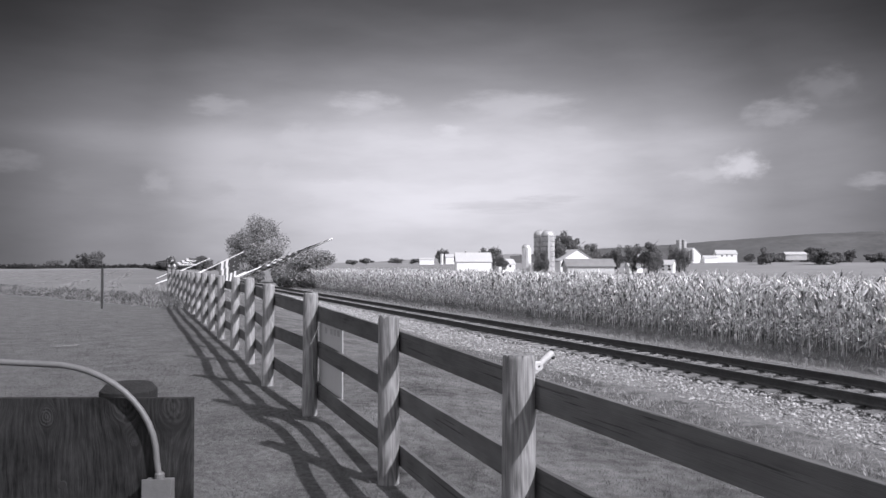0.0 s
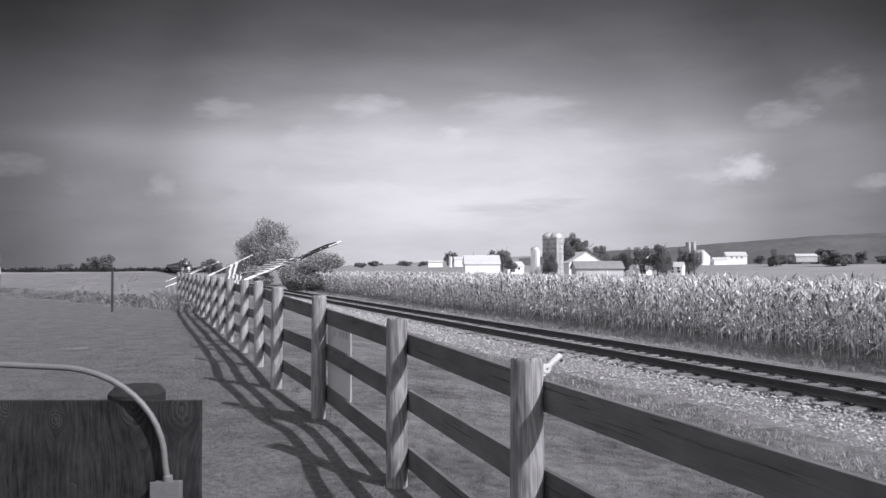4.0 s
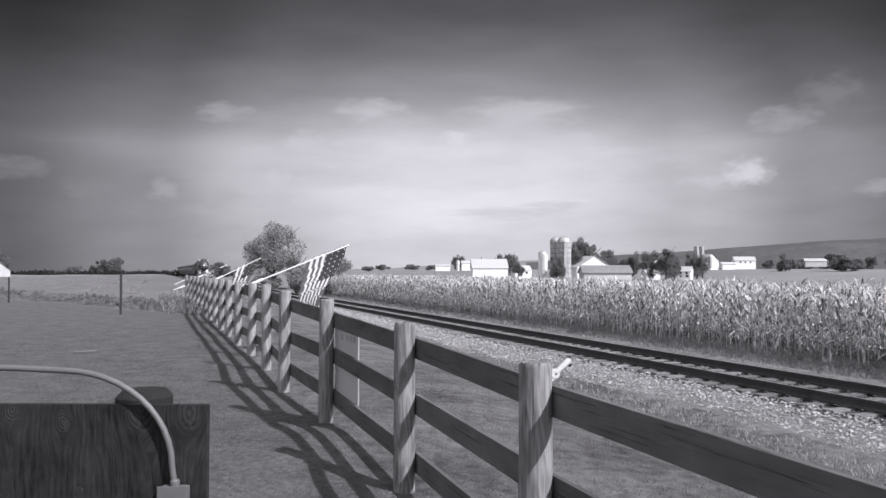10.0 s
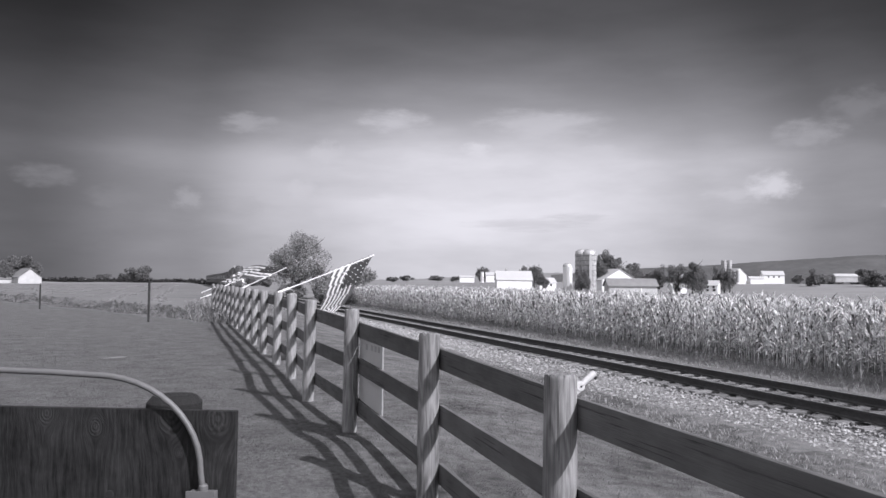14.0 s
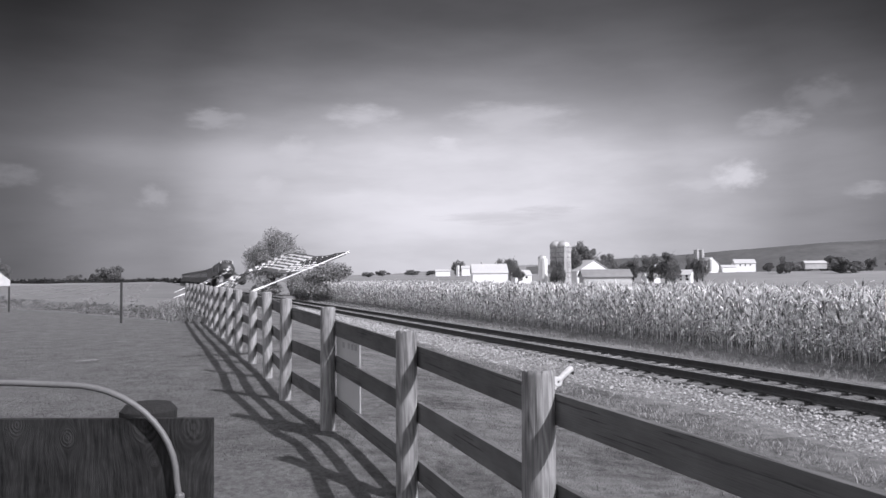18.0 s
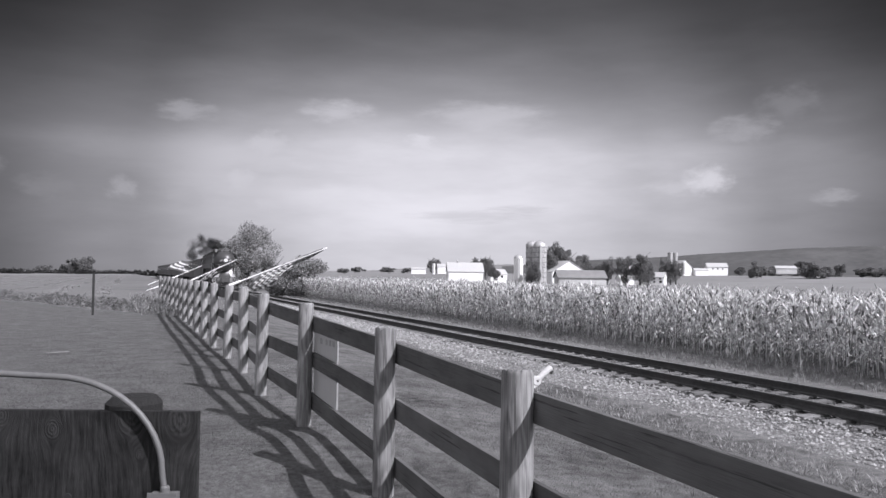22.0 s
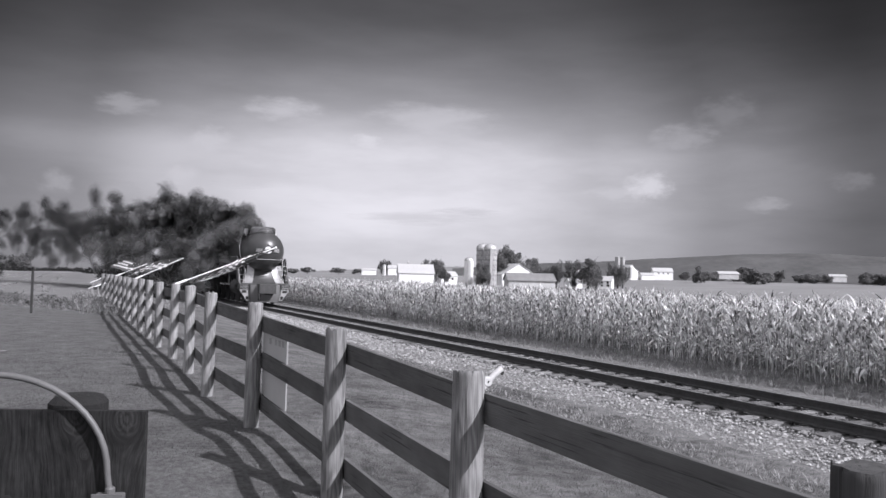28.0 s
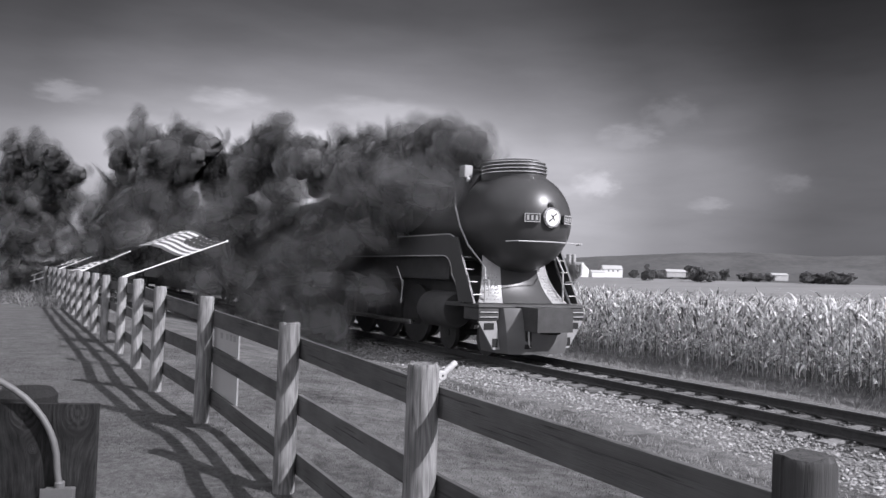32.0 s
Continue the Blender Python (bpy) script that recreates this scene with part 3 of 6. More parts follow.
def crown(rng, centre, radii, n, leaf, lumps=9, hollow=0.35, big=0.55):
    """Loose leaf quads gathered in uneven clumps inside an ellipsoid."""
    cl = []
    for i in range(lumps):
        d = rng.normal(size=3)
        d /= np.linalg.norm(d)
        d[2] *= 0.9
        cl.append((np.array(centre) + d * np.array(radii) * rng.uniform(0.3, 0.98 - 0.42 * big), rng.uniform(big * 0.5, big)))
    k = rng.integers(lumps, size=n)
    c = np.array([cl[i][0] for i in k])
    s = np.array([cl[i][1] for i in k])[:, None] * np.array(radii)
    d = rng.normal(size=(n, 3))
    d /= np.linalg.norm(d, axis=1)[:, None]
    p = c + d * s * (hollow + (1 - hollow) * rng.random((n, 1)) ** 0.5) * (1 + 0.1 * rng.normal(size=(n, 1)))
    a = rng.normal(size=(n, 3))
    a /= np.linalg.norm(a, axis=1)[:, None]
    b = np.cross(a, rng.normal(size=(n, 3)))
    b /= np.linalg.norm(b, axis=1)[:, None]
    L = leaf * rng.uniform(0.6, 1.3, (n, 1))
    q = np.stack([p - a * L, p - b * L * 0.55, p + a * L, p + b * L * 0.55], 1)
    return q.reshape(-1, 3)


def tree(x, y, height, width, seed, leaves=900, leaf=0.5, material=None, label="leafy broad tree in full summer leaf", group="farm trees", base=None, low=0.15, lumps=9, name="tree"):
    rng = np.random.default_rng(seed)
    z0 = base if base is not None else -1.3 + lift_at(x, y)
    t = tagged(new(name), label, "tree", group)
    t.location = (x, y, z0)
    rnd = random.Random(seed)
    bm = bmesh.new()
    tr = max(0.08, height * 0.022)
    tube(bm, [(0, 0, -0.3), (0.05 * width * 0.1, 0, height * 0.2), (rnd.uniform(-0.1, 0.1) * width * 0.3, 0, height * 0.5), (0, 0, height * 0.8)], [tr * 1.3, tr, tr * 0.7, tr * 0.2], 8)
    for i in range(7):
        a = rnd.uniform(0, 6.28)
        h0 = height * rnd.uniform(0.2, 0.6)
        r = width * rnd.uniform(0.25, 0.42)
        tube(bm, [(0, 0, h0), (math.cos(a) * r * 0.5, math.sin(a) * r * 0.5, h0 + height * 0.1), (math.cos(a) * r, math.sin(a) * r, h0 + height * rnd.uniform(0.12, 0.28))], [tr * 0.5, tr * 0.3, tr * 0.1], 5)
    part("trunk", bm, M_BARK, t)
    zc = height * (low + 1) / 2 * (0.86 if low < 0.06 else 1)
    q = crown(rng, (0, 0, zc), (width / 2, width / 2, height * (1 - low) / 2), leaves, leaf, lumps, big=0.55 if lumps < 20 else 0.36)
    quads("crown", q, material or M_TREE_DARK, "", "", parent=t)
    return t


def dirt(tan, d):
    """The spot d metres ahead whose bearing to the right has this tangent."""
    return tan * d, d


# two trees beside the track
tree(-25.8, 106, 10.2, 9.6, 21, 34000, 0.10, M_TREE, "wind-blown leafy tree beside the track", "trackside trees", base=-0.9, low=0.1, lumps=30)
tree(-21.8, 103, 6.0, 6.4, 25, 14000, 0.10, M_TREE, "low leafy bush beside the track", "trackside trees", base=-0.9, low=0.05, lumps=8)
tree(-14.3, 81, 5.6, 6.2, 22, 24000, 0.085, M_TREE, "round leafy shrub tree at the corner of the corn", "trackside trees", base=-0.9, low=0.02, lumps=26)
tree(-13.2, 79.5, 2.9, 4.6, 27, 5000, 0.12, M_TREE, "low scrub at the foot of a tree", "trackside trees", base=-1.1, low=-0.2, lumps=9)
tree(-16.4, 82.5, 2.6, 4.6, 28, 4500, 0.12, M_TREE, "low scrub at the foot of a tree", "trackside trees", base=-1.1, low=-0.2, lumps=9)
tree(-26.5, 105, 3.2, 6.0, 29, 5000, 0.14, M_TREE, "low scrub at the foot of a tree", "trackside trees", base=-1.1, low=-0.2, lumps=9)

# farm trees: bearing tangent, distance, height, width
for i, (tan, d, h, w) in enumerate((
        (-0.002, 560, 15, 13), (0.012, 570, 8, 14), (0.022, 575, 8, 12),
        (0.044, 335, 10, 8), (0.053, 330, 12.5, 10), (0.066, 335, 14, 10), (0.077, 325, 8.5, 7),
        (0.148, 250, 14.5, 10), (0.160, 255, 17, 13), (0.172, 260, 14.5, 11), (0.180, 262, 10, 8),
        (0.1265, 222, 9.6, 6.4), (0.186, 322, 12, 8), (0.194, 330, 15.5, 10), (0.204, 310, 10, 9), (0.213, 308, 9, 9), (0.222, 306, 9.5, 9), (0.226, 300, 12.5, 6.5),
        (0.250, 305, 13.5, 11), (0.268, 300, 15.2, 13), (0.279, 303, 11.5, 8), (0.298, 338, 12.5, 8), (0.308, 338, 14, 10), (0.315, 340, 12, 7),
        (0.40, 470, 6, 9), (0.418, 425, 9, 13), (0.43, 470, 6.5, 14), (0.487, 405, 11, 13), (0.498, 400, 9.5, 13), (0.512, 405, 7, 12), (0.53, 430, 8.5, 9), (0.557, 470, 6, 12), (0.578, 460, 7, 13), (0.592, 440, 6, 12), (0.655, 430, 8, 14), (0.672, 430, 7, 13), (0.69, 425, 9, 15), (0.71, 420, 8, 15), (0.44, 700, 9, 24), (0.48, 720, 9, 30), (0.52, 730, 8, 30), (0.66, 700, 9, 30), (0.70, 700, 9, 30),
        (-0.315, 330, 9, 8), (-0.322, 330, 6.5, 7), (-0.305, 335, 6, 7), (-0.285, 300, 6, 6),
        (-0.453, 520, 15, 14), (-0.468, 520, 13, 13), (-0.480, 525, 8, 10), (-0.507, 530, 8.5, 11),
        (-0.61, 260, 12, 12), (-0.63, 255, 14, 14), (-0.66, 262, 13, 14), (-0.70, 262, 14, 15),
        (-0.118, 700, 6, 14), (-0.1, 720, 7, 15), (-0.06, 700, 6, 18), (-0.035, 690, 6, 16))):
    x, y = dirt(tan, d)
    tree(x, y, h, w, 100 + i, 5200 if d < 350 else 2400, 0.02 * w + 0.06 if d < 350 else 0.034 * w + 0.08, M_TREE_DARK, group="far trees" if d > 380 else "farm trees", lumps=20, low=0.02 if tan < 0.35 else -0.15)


# a dark hedge along the far side of the hay field
def build_hedge():
    rng = np.random.default_rng(44)
    out = []
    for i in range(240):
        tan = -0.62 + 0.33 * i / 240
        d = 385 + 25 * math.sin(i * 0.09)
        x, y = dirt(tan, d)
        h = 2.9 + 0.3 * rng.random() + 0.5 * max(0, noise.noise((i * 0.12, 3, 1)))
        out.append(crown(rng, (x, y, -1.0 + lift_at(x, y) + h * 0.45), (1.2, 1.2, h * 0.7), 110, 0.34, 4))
    quads("hedge", np.concatenate(out), mat("hedge_leaf", 0.06, 0.2, 0.3, 0.95, bump=0.0, fine=3.0, isle=0.12, spec=0.0, translucent=0.4), "dark low hedge along the far field's edge", "hedge")


build_hedge()


# ---- farms ----
def gable(name, x, y, turn, length, depth, eave, ridge, base, wall=None, roof=None, label="", doors=(), windows=(), group="", cat="barn", over=0.4, vents=0):
    """A gabled building: length along local x, front at local -y."""
    h = tagged(new(name), label, cat, group)
    h.matrix_world = pose(x, y, base + lift_at(x, y), 0, 0, turn)
    wall, roof = wall or M_WHITE, roof or M_ROOF
    L, D = length / 2, depth / 2
    for s in (-1, 1):
        bm = bmesh.new()
        box(bm, -L, L, s * D - 0.12, s * D + 0.12, -1.5, eave)
        part("wall", bm, wall, h)
        bm = bmesh.new()
        prism(bm, [(-D + 0.13, -1.5), (D - 0.13, -1.5), (D - 0.13, eave - 0.02), (0, ridge - 0.12), (-D + 0.13, eave - 0.02)], s * L - 0.12, s * L + 0.12, "x")
        part("gable_wall", bm, wall, h)
        bm = bmesh.new()
        k = (ridge - eave) / D
        prism(bm, [(s * (D + over), eave - k * over), (0, ridge), (0, ridge + 0.18), (s * (D + over), eave - k * over + 0.18)], -L - over, L + over, "x")
        part("roof", bm, roof, h)
    for side, cx, w, z0, z1 in doors:
        bm = bmesh.new()
        if side == "f":
            box(bm, cx - w / 2, cx + w / 2, -D - 0.17, -D - 0.125, z0, z1)
        else:
            box(bm, -L - 0.17, -L - 0.125, cx - w / 2, cx + w / 2, z0, z1)
        part("door", bm, M_DARK, h, "dark opening")
    for side, cx, w, z0, z1 in windows:
        bm = bmesh.new()
        if side == "f":
            box(bm, cx - w / 2, cx + w / 2, -D - 0.18, -D - 0.13, z0, z1)
        else:
            box(bm, -L - 0.18, -L - 0.13, cx - w / 2, cx + w / 2, z0, z1)
        part("window", bm, M_DARK, h)
    for i in range(vents):
        bm = bmesh.new()
        xx = (-L + length * (i + 0.7) / (vents + 0.4))
        lathe(bm, [(0.28, ridge - 0.1), (0.28, ridge + 0.5), (0.42, ridge + 0.55), (0.42, ridge + 0.8), (0.1, ridge + 1.1)], 10, Matrix.Translation((xx, 0, 0)))
        part("roof_vent", bm, M_DOME, h)
    return h


def silo(x, y, r, height, base, dome=True, wall=None, label="tall concrete-stave silo with a metal dome"):
    s = tagged(new("silo"), label, "silo", "silos")
    s.location = (x, y, base + lift_at(x, y))
    bm = bmesh.new()
    prof = [(r, -1)]
    z = 0.6
    while z < height - r * 0.8:
        prof += [(r, z - 0.05), (r + 0.05, z - 0.04), (r + 0.05, z + 0.04), (r, z + 0.05)]
        z += 0.75
    prof.append((r, height - r * 0.8))
    lathe(bm, prof, 28)
    part("stave_wall", bm, wall or M_CONC, s, smooth=True)
    if wall is None:
        z = 0.9
        while z < height - r * 0.9:
            bm = bmesh.new()
            lathe(bm, [(r + 0.02, z - 0.06), (r + 0.075, z - 0.055), (r + 0.075, z + 0.055), (r + 0.02, z + 0.06)], 24)
            part("hoop", bm, M_HOOP, s)
            z += 1.5
    bm = bmesh.new()
    z0 = height - r * 0.8 + 0.01
    if dome:
        lathe(bm, [(r * 1.03, z0), (r * 1.0, z0 + r * 0.2), (r * 0.85, z0 + r * 0.48), (r * 0.55, z0 + r * 0.7), (r * 0.2, z0 + r * 0.8), (0.02, z0 + r * 0.82)], 28)
    else:
        lathe(bm, [(r * 1.02, z0), (r * 1.02, z0 + 0.3), (0.2, z0 + 0.5)], 24)
    part("dome", bm, M_DOME, s, "bright metal dome", smooth=True)
    bm = bmesh.new()
    box(bm, -0.35, 0.35, -r - 0.45, -r - 0.02, 0, height - r * 0.8)
    part("chute", bm, M_GREYWALL, s)
    return s


gable("barn", 14.6 * 280 / 280 - 3.6, 284, 4, 12.6, 9, 3.9, 7.0, -0.9, label="white farm shed with a pale metal roof", group="farm buildings", vents=2)
silo(29.95, 236, 2.0, 13.6, -1.2, label="grey stave silo half hidden behind another")
silo(31.6, 231, 2.05, 13.4, -1.2)
silo(24.6, 226, 1.35, 9.0, -1.2, True, M_WHITE, "small white silo with a rounded cap")
gable("barn", 40.1, 252, -70, 16, 12, 4.3, 7.7, -1.2, label="large barn with a white gable and light roof", group="farm buildings")
gable("shed", 41.4, 219, 2, 13.2, 7, 2.05, 3.9, -0.6, M_GREYWALL, M_ROOFD, label="long low shed with a grey roof", group="farm buildings", cat="shed", over=0.5)
gable("farmhouse", 97.3, 332, -30, 5.2, 4.4, 2.6, 4.4, -0.7, label="small white farmhouse with dark windows", group="farm buildings", cat="house",
      windows=[("f", -1.5, 0.9, 1.3, 2.2), ("f", 1.0, 0.9, 1.3, 2.2), ("f", -1.5, 0.9, 0.0, 0.8), ("e", 0, 1.0, 1.4, 2.3), ("f", 1.2, 1.2, 0.0, 0.9)])
silo(144.6, 470, 1.6, 13.2, -0.5, False, label="far grey stave silo among trees")
silo(147.6, 470, 1.6, 13.2, -0.5, False, label="far grey stave silo among trees")
silo(151.4, 466, 1.1, 7.0, -0.5, True, label="far low domed silo by barn")
gable("barn", 151.2, 472, -70, 10, 9.5, 3.8, 7.8, -0.9, label="far white barn with a steep gable", group="farm buildings")
gable("shed", 163, 470, 5, 8, 5, 1.8, 3.0, -0.9, label="far low white shed", group="farm buildings", cat="shed")
gable("barn", 179.5, 488, -6, 12.4, 8, 4.7, 7.0, -1.2, label="far white barn with a light roof", group="farm buildings", windows=[("f", -3, 0.8, 3, 4), ("f", 0, 0.8, 3, 4), ("f", 3, 0.8, 3, 4)])
# two white sheds in the grey wall tone, dulled as by haze
gable("shed", 215.5, 470, -10, 12, 6, 2.0, 3.4, 0.9, M_GREYWALL, label="far long shed with a pale roof", group="farm buildings", cat="shed")
gable("shed", 292, 480, -10, 12, 8, 2.2, 3.4, 0.9, M_GREYWALL, label="far long shed with a pale roof", group="farm buildings", cat="shed")
gable("barn", 6.5, 520, 3, 9.5, 7, 3.4, 5.2, 0.4, M_WHITE, M_ROOF, label="far white barn beyond the fields", group="farm buildings")
silo(-0.8, 518, 1.1, 6.8, -0.2, False, M_WHITE, "far white silo beside a barn")
gable("shed", -11.5, 540, 2, 10, 7, 2.0, 3.2, 0.4, M_WHITE, M_ROOF, label="far long shed beyond the fields", group="farm buildings", cat="shed")
gable("farmhouse", 28, 350, 20, 8, 6, 3.2, 5.2, -1, label="white house beyond the corn", group="farm buildings", cat="house", windows=[("f", -2, 1, 1.5, 2.6), ("f", 1.5, 1, 1.5, 2.6)])
gable("farmhouse", 82, 330, 10, 6, 5, 2.2, 4.0, -1.2, label="white cottage among trees", group="farm buildings", cat="house", windows=[("f", -1, 0.8, 0.8, 1.7)])
gable("farmhouse", 91, 345, -20, 9, 6, 4.6, 8.0, -1.2, M_GREYWALL, label="grey house half hidden by trees", group="farm buildings", cat="house", windows=[("f", -2, 1, 2.5, 3.6), ("f", 1.5, 1, 2.5, 3.6)])
# white-gabled barn in grey tones, darkened as at a lens's edge
gable("barn", -154.6, 252, -42, 9, 7, 2.5, 5.3, -0.6, M_GREYWALL, M_ROOFD, label="white-gabled barn under tall trees, toned down to grey", group="farm buildings")
gable("shed", -168, 250, 25, 22, 8, 1.9, 3.6, -0.6, M_GREYWALL, M_ROOFD, label="long low shed beside a pale barn", group="farm buildings", cat="shed")


# ---- the field side: wire-fence posts, weeds and cut stubble ----
def build_wire_posts():
    for i, (x, y, h) in enumerate(((-13.4, 30.2, 1.62), (-24.6, 41.5, 1.35), (-34, 52, 1.4))):
        t = tagged(new("steel_post"), "dark steel fence post at the lawn's edge", "fence post", "wire fence posts")
        t.location = (x, y, 0)
        bm = bmesh.new()
        box(bm, -0.045, 0.045, -0.02, 0.02, -0.3, h, 0.006)
        box(bm, -0.012, 0.012, 0.02, 0.06, -0.3, h)
        part("shaft", bm, M_STEEL, t)
        bm = bmesh.new()
        for k in range(5):
            box(bm, -0.05, 0.05, -0.035, -0.021, 0.3 + k * 0.27, 0.33 + k * 0.27)
        part("clips", bm, M_STEEL, t)


build_wire_posts()


def build_stake():
    s = tagged(new("white_stake"), "thin white stake lying on the lawn", "stake")
    s.location = (-8.2, 16.3, ground_z(-3.0, -13.4))
    bm = bmesh.new()
    tube(bm, [(0, 0, 0.01), (0.38, 0.12, 0.03)], 0.008, 8)
    part("shaft", bm, mat("bleached_wood", 0.3, 0.2, 9.0), s)
    bm = bmesh.new()
    tube(bm, [(0.38, 0.12, 0.03), (0.43, 0.136, 0.034)], [0.008, 0.002], 8)
    part("point", bm, mat("bleached_wood"), s)


build_stake()


def build_weeds():
    rng = np.random.default_rng(5)
    out = []
    for i in range(9000):
        v = -10.3 - 40 * rng.random() ** 1.2
        u = lawn_edge(v) + 0.2 + 15 * rng.random() ** 1.5
        p = W(u, v, ground_z(u, v))
        for k in range(4):
            az = rng.uniform(0, 6.28)
            o = Vector((math.cos(az), math.sin(az), 0))
            out += [x[:] for x in leaf_strip(p + o * 0.05, o, rng.uniform(0.5, 1.4), rng.uniform(0.04, 0.14), 0.02, rng.uniform(0.1, 0.6), 2)]
    bushy = []
    for i in range(150):
        v = -10.6 - 30 * rng.random() ** 1.4
        u = lawn_edge(v) + 0.6 + 12 * rng.random() ** 1.3
        p = W(u, v, ground_z(u, v))
        h = rng.uniform(0.12, 0.34) * (1.6 if rng.random() < 0.15 else 1)
        bushy.append(crown(rng, (p.x, p.y, p.z + h * 0.5), (h * rng.uniform(0.7, 1.5), h * 0.8, h * 0.6), 110, 0.035, 6))
    out = np.concatenate([np.array(out)] + bushy)
    quads("weeds", np.array(out), M_WEED, "rank grass and weeds along the lawn's edge", "weeds")
    out = []
    for i in range(9000):
        u = -18 + 90 * rng.random()
        v = rng.choice((rng.uniform(2.7, 5.4), rng.uniform(4.0, 5.6), -3.9 + 0.4 * rng.normal()))
        p = W(u, v, ground_z(u, v))
        for k in range(5):
            az = rng.uniform(0, 6.28)
            o = Vector((math.cos(az), math.sin(az), 0))
            out += [x[:] for x in leaf_strip(p + o * 0.04, o, rng.uniform(0.7, 1.5), rng.uniform(0.04, 0.13) if v < 0 else rng.uniform(0.06, 0.26), 0.014, rng.uniform(0.2, 0.6), 2)]
    for i in range(1500):
        k = rng.integers(12, NPOST + 4)
        u = FIRST + BAY * k + rng.uniform(-1.5, 1.5)
        v = FENCE_V + rng.normal() * 0.6
        p = W(u, v, ground_z(u, v))
        for j in range(6):
            az = rng.uniform(0, 6.28)
            o = Vector((math.cos(az), math.sin(az), 0))
            out += [x[:] for x in leaf_strip(p + o * 0.05, o, rng.uniform(1.0, 1.5), rng.uniform(0.15, 0.45), 0.02, rng.uniform(0.1, 0.5), 2)]
    quads("verge_grass_tufts", np.array(out), mat("dry_verge_blades", 0.3, 0.4, 2.0, 0.9, bump=0.0, isle=0.5, translucent=0.4, spec=0.1), "dry grass tufts beside the ballast", "grass")
    # mown blades on the near lawn, both sides of the fence
    for near, name, tone, count in ((True, "lawn_blades", 0.112, 75000), (False, "dry_lawn_blades", 0.165, 60000)):
        out = []
        for i in range(count):
            r = (2.2 if near else 4.5) + (24 if near else 15) * rng.random() ** 1.4
            a = rng.uniform(-0.62, 0.15) if near else rng.uniform(-0.35, 0.62)
            x, y = r * math.sin(a), r * math.cos(a)
            q = Vector((x, y)) - ORG
            u, v = q.dot(DU), q.dot(DV)
            if v > -3.6 or (v < -9.9) != near:
                continue
            z = ground_z(u, v)
            az = rng.uniform(0, 6.28)
            L, w = rng.uniform(0.010, 0.026), rng.uniform(0.002, 0.0045)
            dx, dy = math.cos(az), math.sin(az)
            t = rng.uniform(0.2, 1.2)
            out += [(x - dy * w, y + dx * w, z), (x + dy * w, y - dx * w, z), (x + dx * L * t + dy * w * 0.3, y + dy * L * t - dx * w * 0.3, z + L), (x + dx * L * t - dy * w * 0.3, y + dy * L * t + dx * w * 0.3, z + L)]
        quads(name, np.array(out), mat(name, tone, 0.35, 6.0, 0.85, bump=0, isle=0.4, translucent=0.3), "short mown grass blades", "grass")
    # windrows of cut hay on the far field
    out = []
    for r in range(16):
        v0 = -13.5 - r * 3.4
        for i in range(2600):
            u = 46 + r * 4 + 170 * rng.random() ** 1.3
            gap = noise.noise((u * 0.06, r * 3.1, 0))
            if gap < -0.22:
                continue
            v = v0 + 0.45 * rng.normal() + 0.8 * noise.noise((u * 0.02, r, 0))
            p = W(u, v, ground_z(u, v))
            az = rng.uniform(0, 6.28)
            out += [x[:] for x in leaf_strip(p, Vector((math.cos(az), math.sin(az), 0)), rng.uniform(0.2, 1.0), rng.uniform(0.07, 0.2), 0.05, 0.5, 2)]
    quads("hay_windrows", np.array(out), mat("cut_hay", 0.24, 0.3, 2.0, 0.95, bump=0.0, isle=0.4, fine=20.0), "pale windrows of cut hay across the field", "hay")


build_weeds()


# ---- the steam train: local y is forward, local x the side towards the camera, z from the rail ----
M_PALE = mat("pale_steel_rail", 0.42, 0.15, 6.0, 0.45, bump=0.02)
M_PILOT = mat("pilot_enamel", 0.12, 0.25, 2.0, 0.4, bump=0.04, spec=0.5, stain=0.3)
M_BLACK = mat("gloss_black_enamel", 0.046, 0.2, 2.0, 0.36, bump=0.02, fine=30.0, spec=0.5, stain=0.1)
M_SOOT = mat("sooty_black_iron", 0.06, 0.4, 3.0, 0.7, bump=0.15, fine=30.0)
M_BAND = mat("deep_red_band", 0.05, 0.12, 2.0, 0.35, bump=0.02, spec=0.5)
M_GOLD = mat("pale_lining", 0.42, 0.1, 5.0, 0.5, bump=0.0)
M_CHROME = mat("bright_steel", 0.6, 0.08, 5.0, 0.22, metal=1.0, bump=0.03)
M_PLATE = mat("silver_tread_plate", 0.45, 0.2, 9.0, 0.38, metal=0.5, bump=0.35, fine=40.0)
M_APRON = mat("grey_smokebox_steel", 0.065, 0.2, 2.0, 0.36, metal=0.3, bump=0.03)
M_COACH = mat("dark_coach_paint", 0.05, 0.15, 1.0, 0.45, bump=0.03)
M_CROOF = mat("coach_roof", 0.10, 0.2, 1.0, 0.6, bump=0.05)
M_GLASS = mat("coach_window_glass", 0.06, 0.1, 1.0, 0.1, bump=0.0, spec=0.6)
M_STEPW = mat("worn_white_paint", 0.3, 0.15, 6.0, 0.5, bump=0.05)
M_LAMP = glow_mat("headlamp_lens", 0.5, 0.35)
Y90 = Matrix.Rotation(radians(-90), 4, "X")     # turns a lathe's z into y


def along(bm, prof, seg, x=0.0, z=0.0):
    """Lathe about the y axis: rings of (radius, y)."""
    return lathe(bm, prof, seg, Matrix.Translation((x, 0, z)) @ Y90)


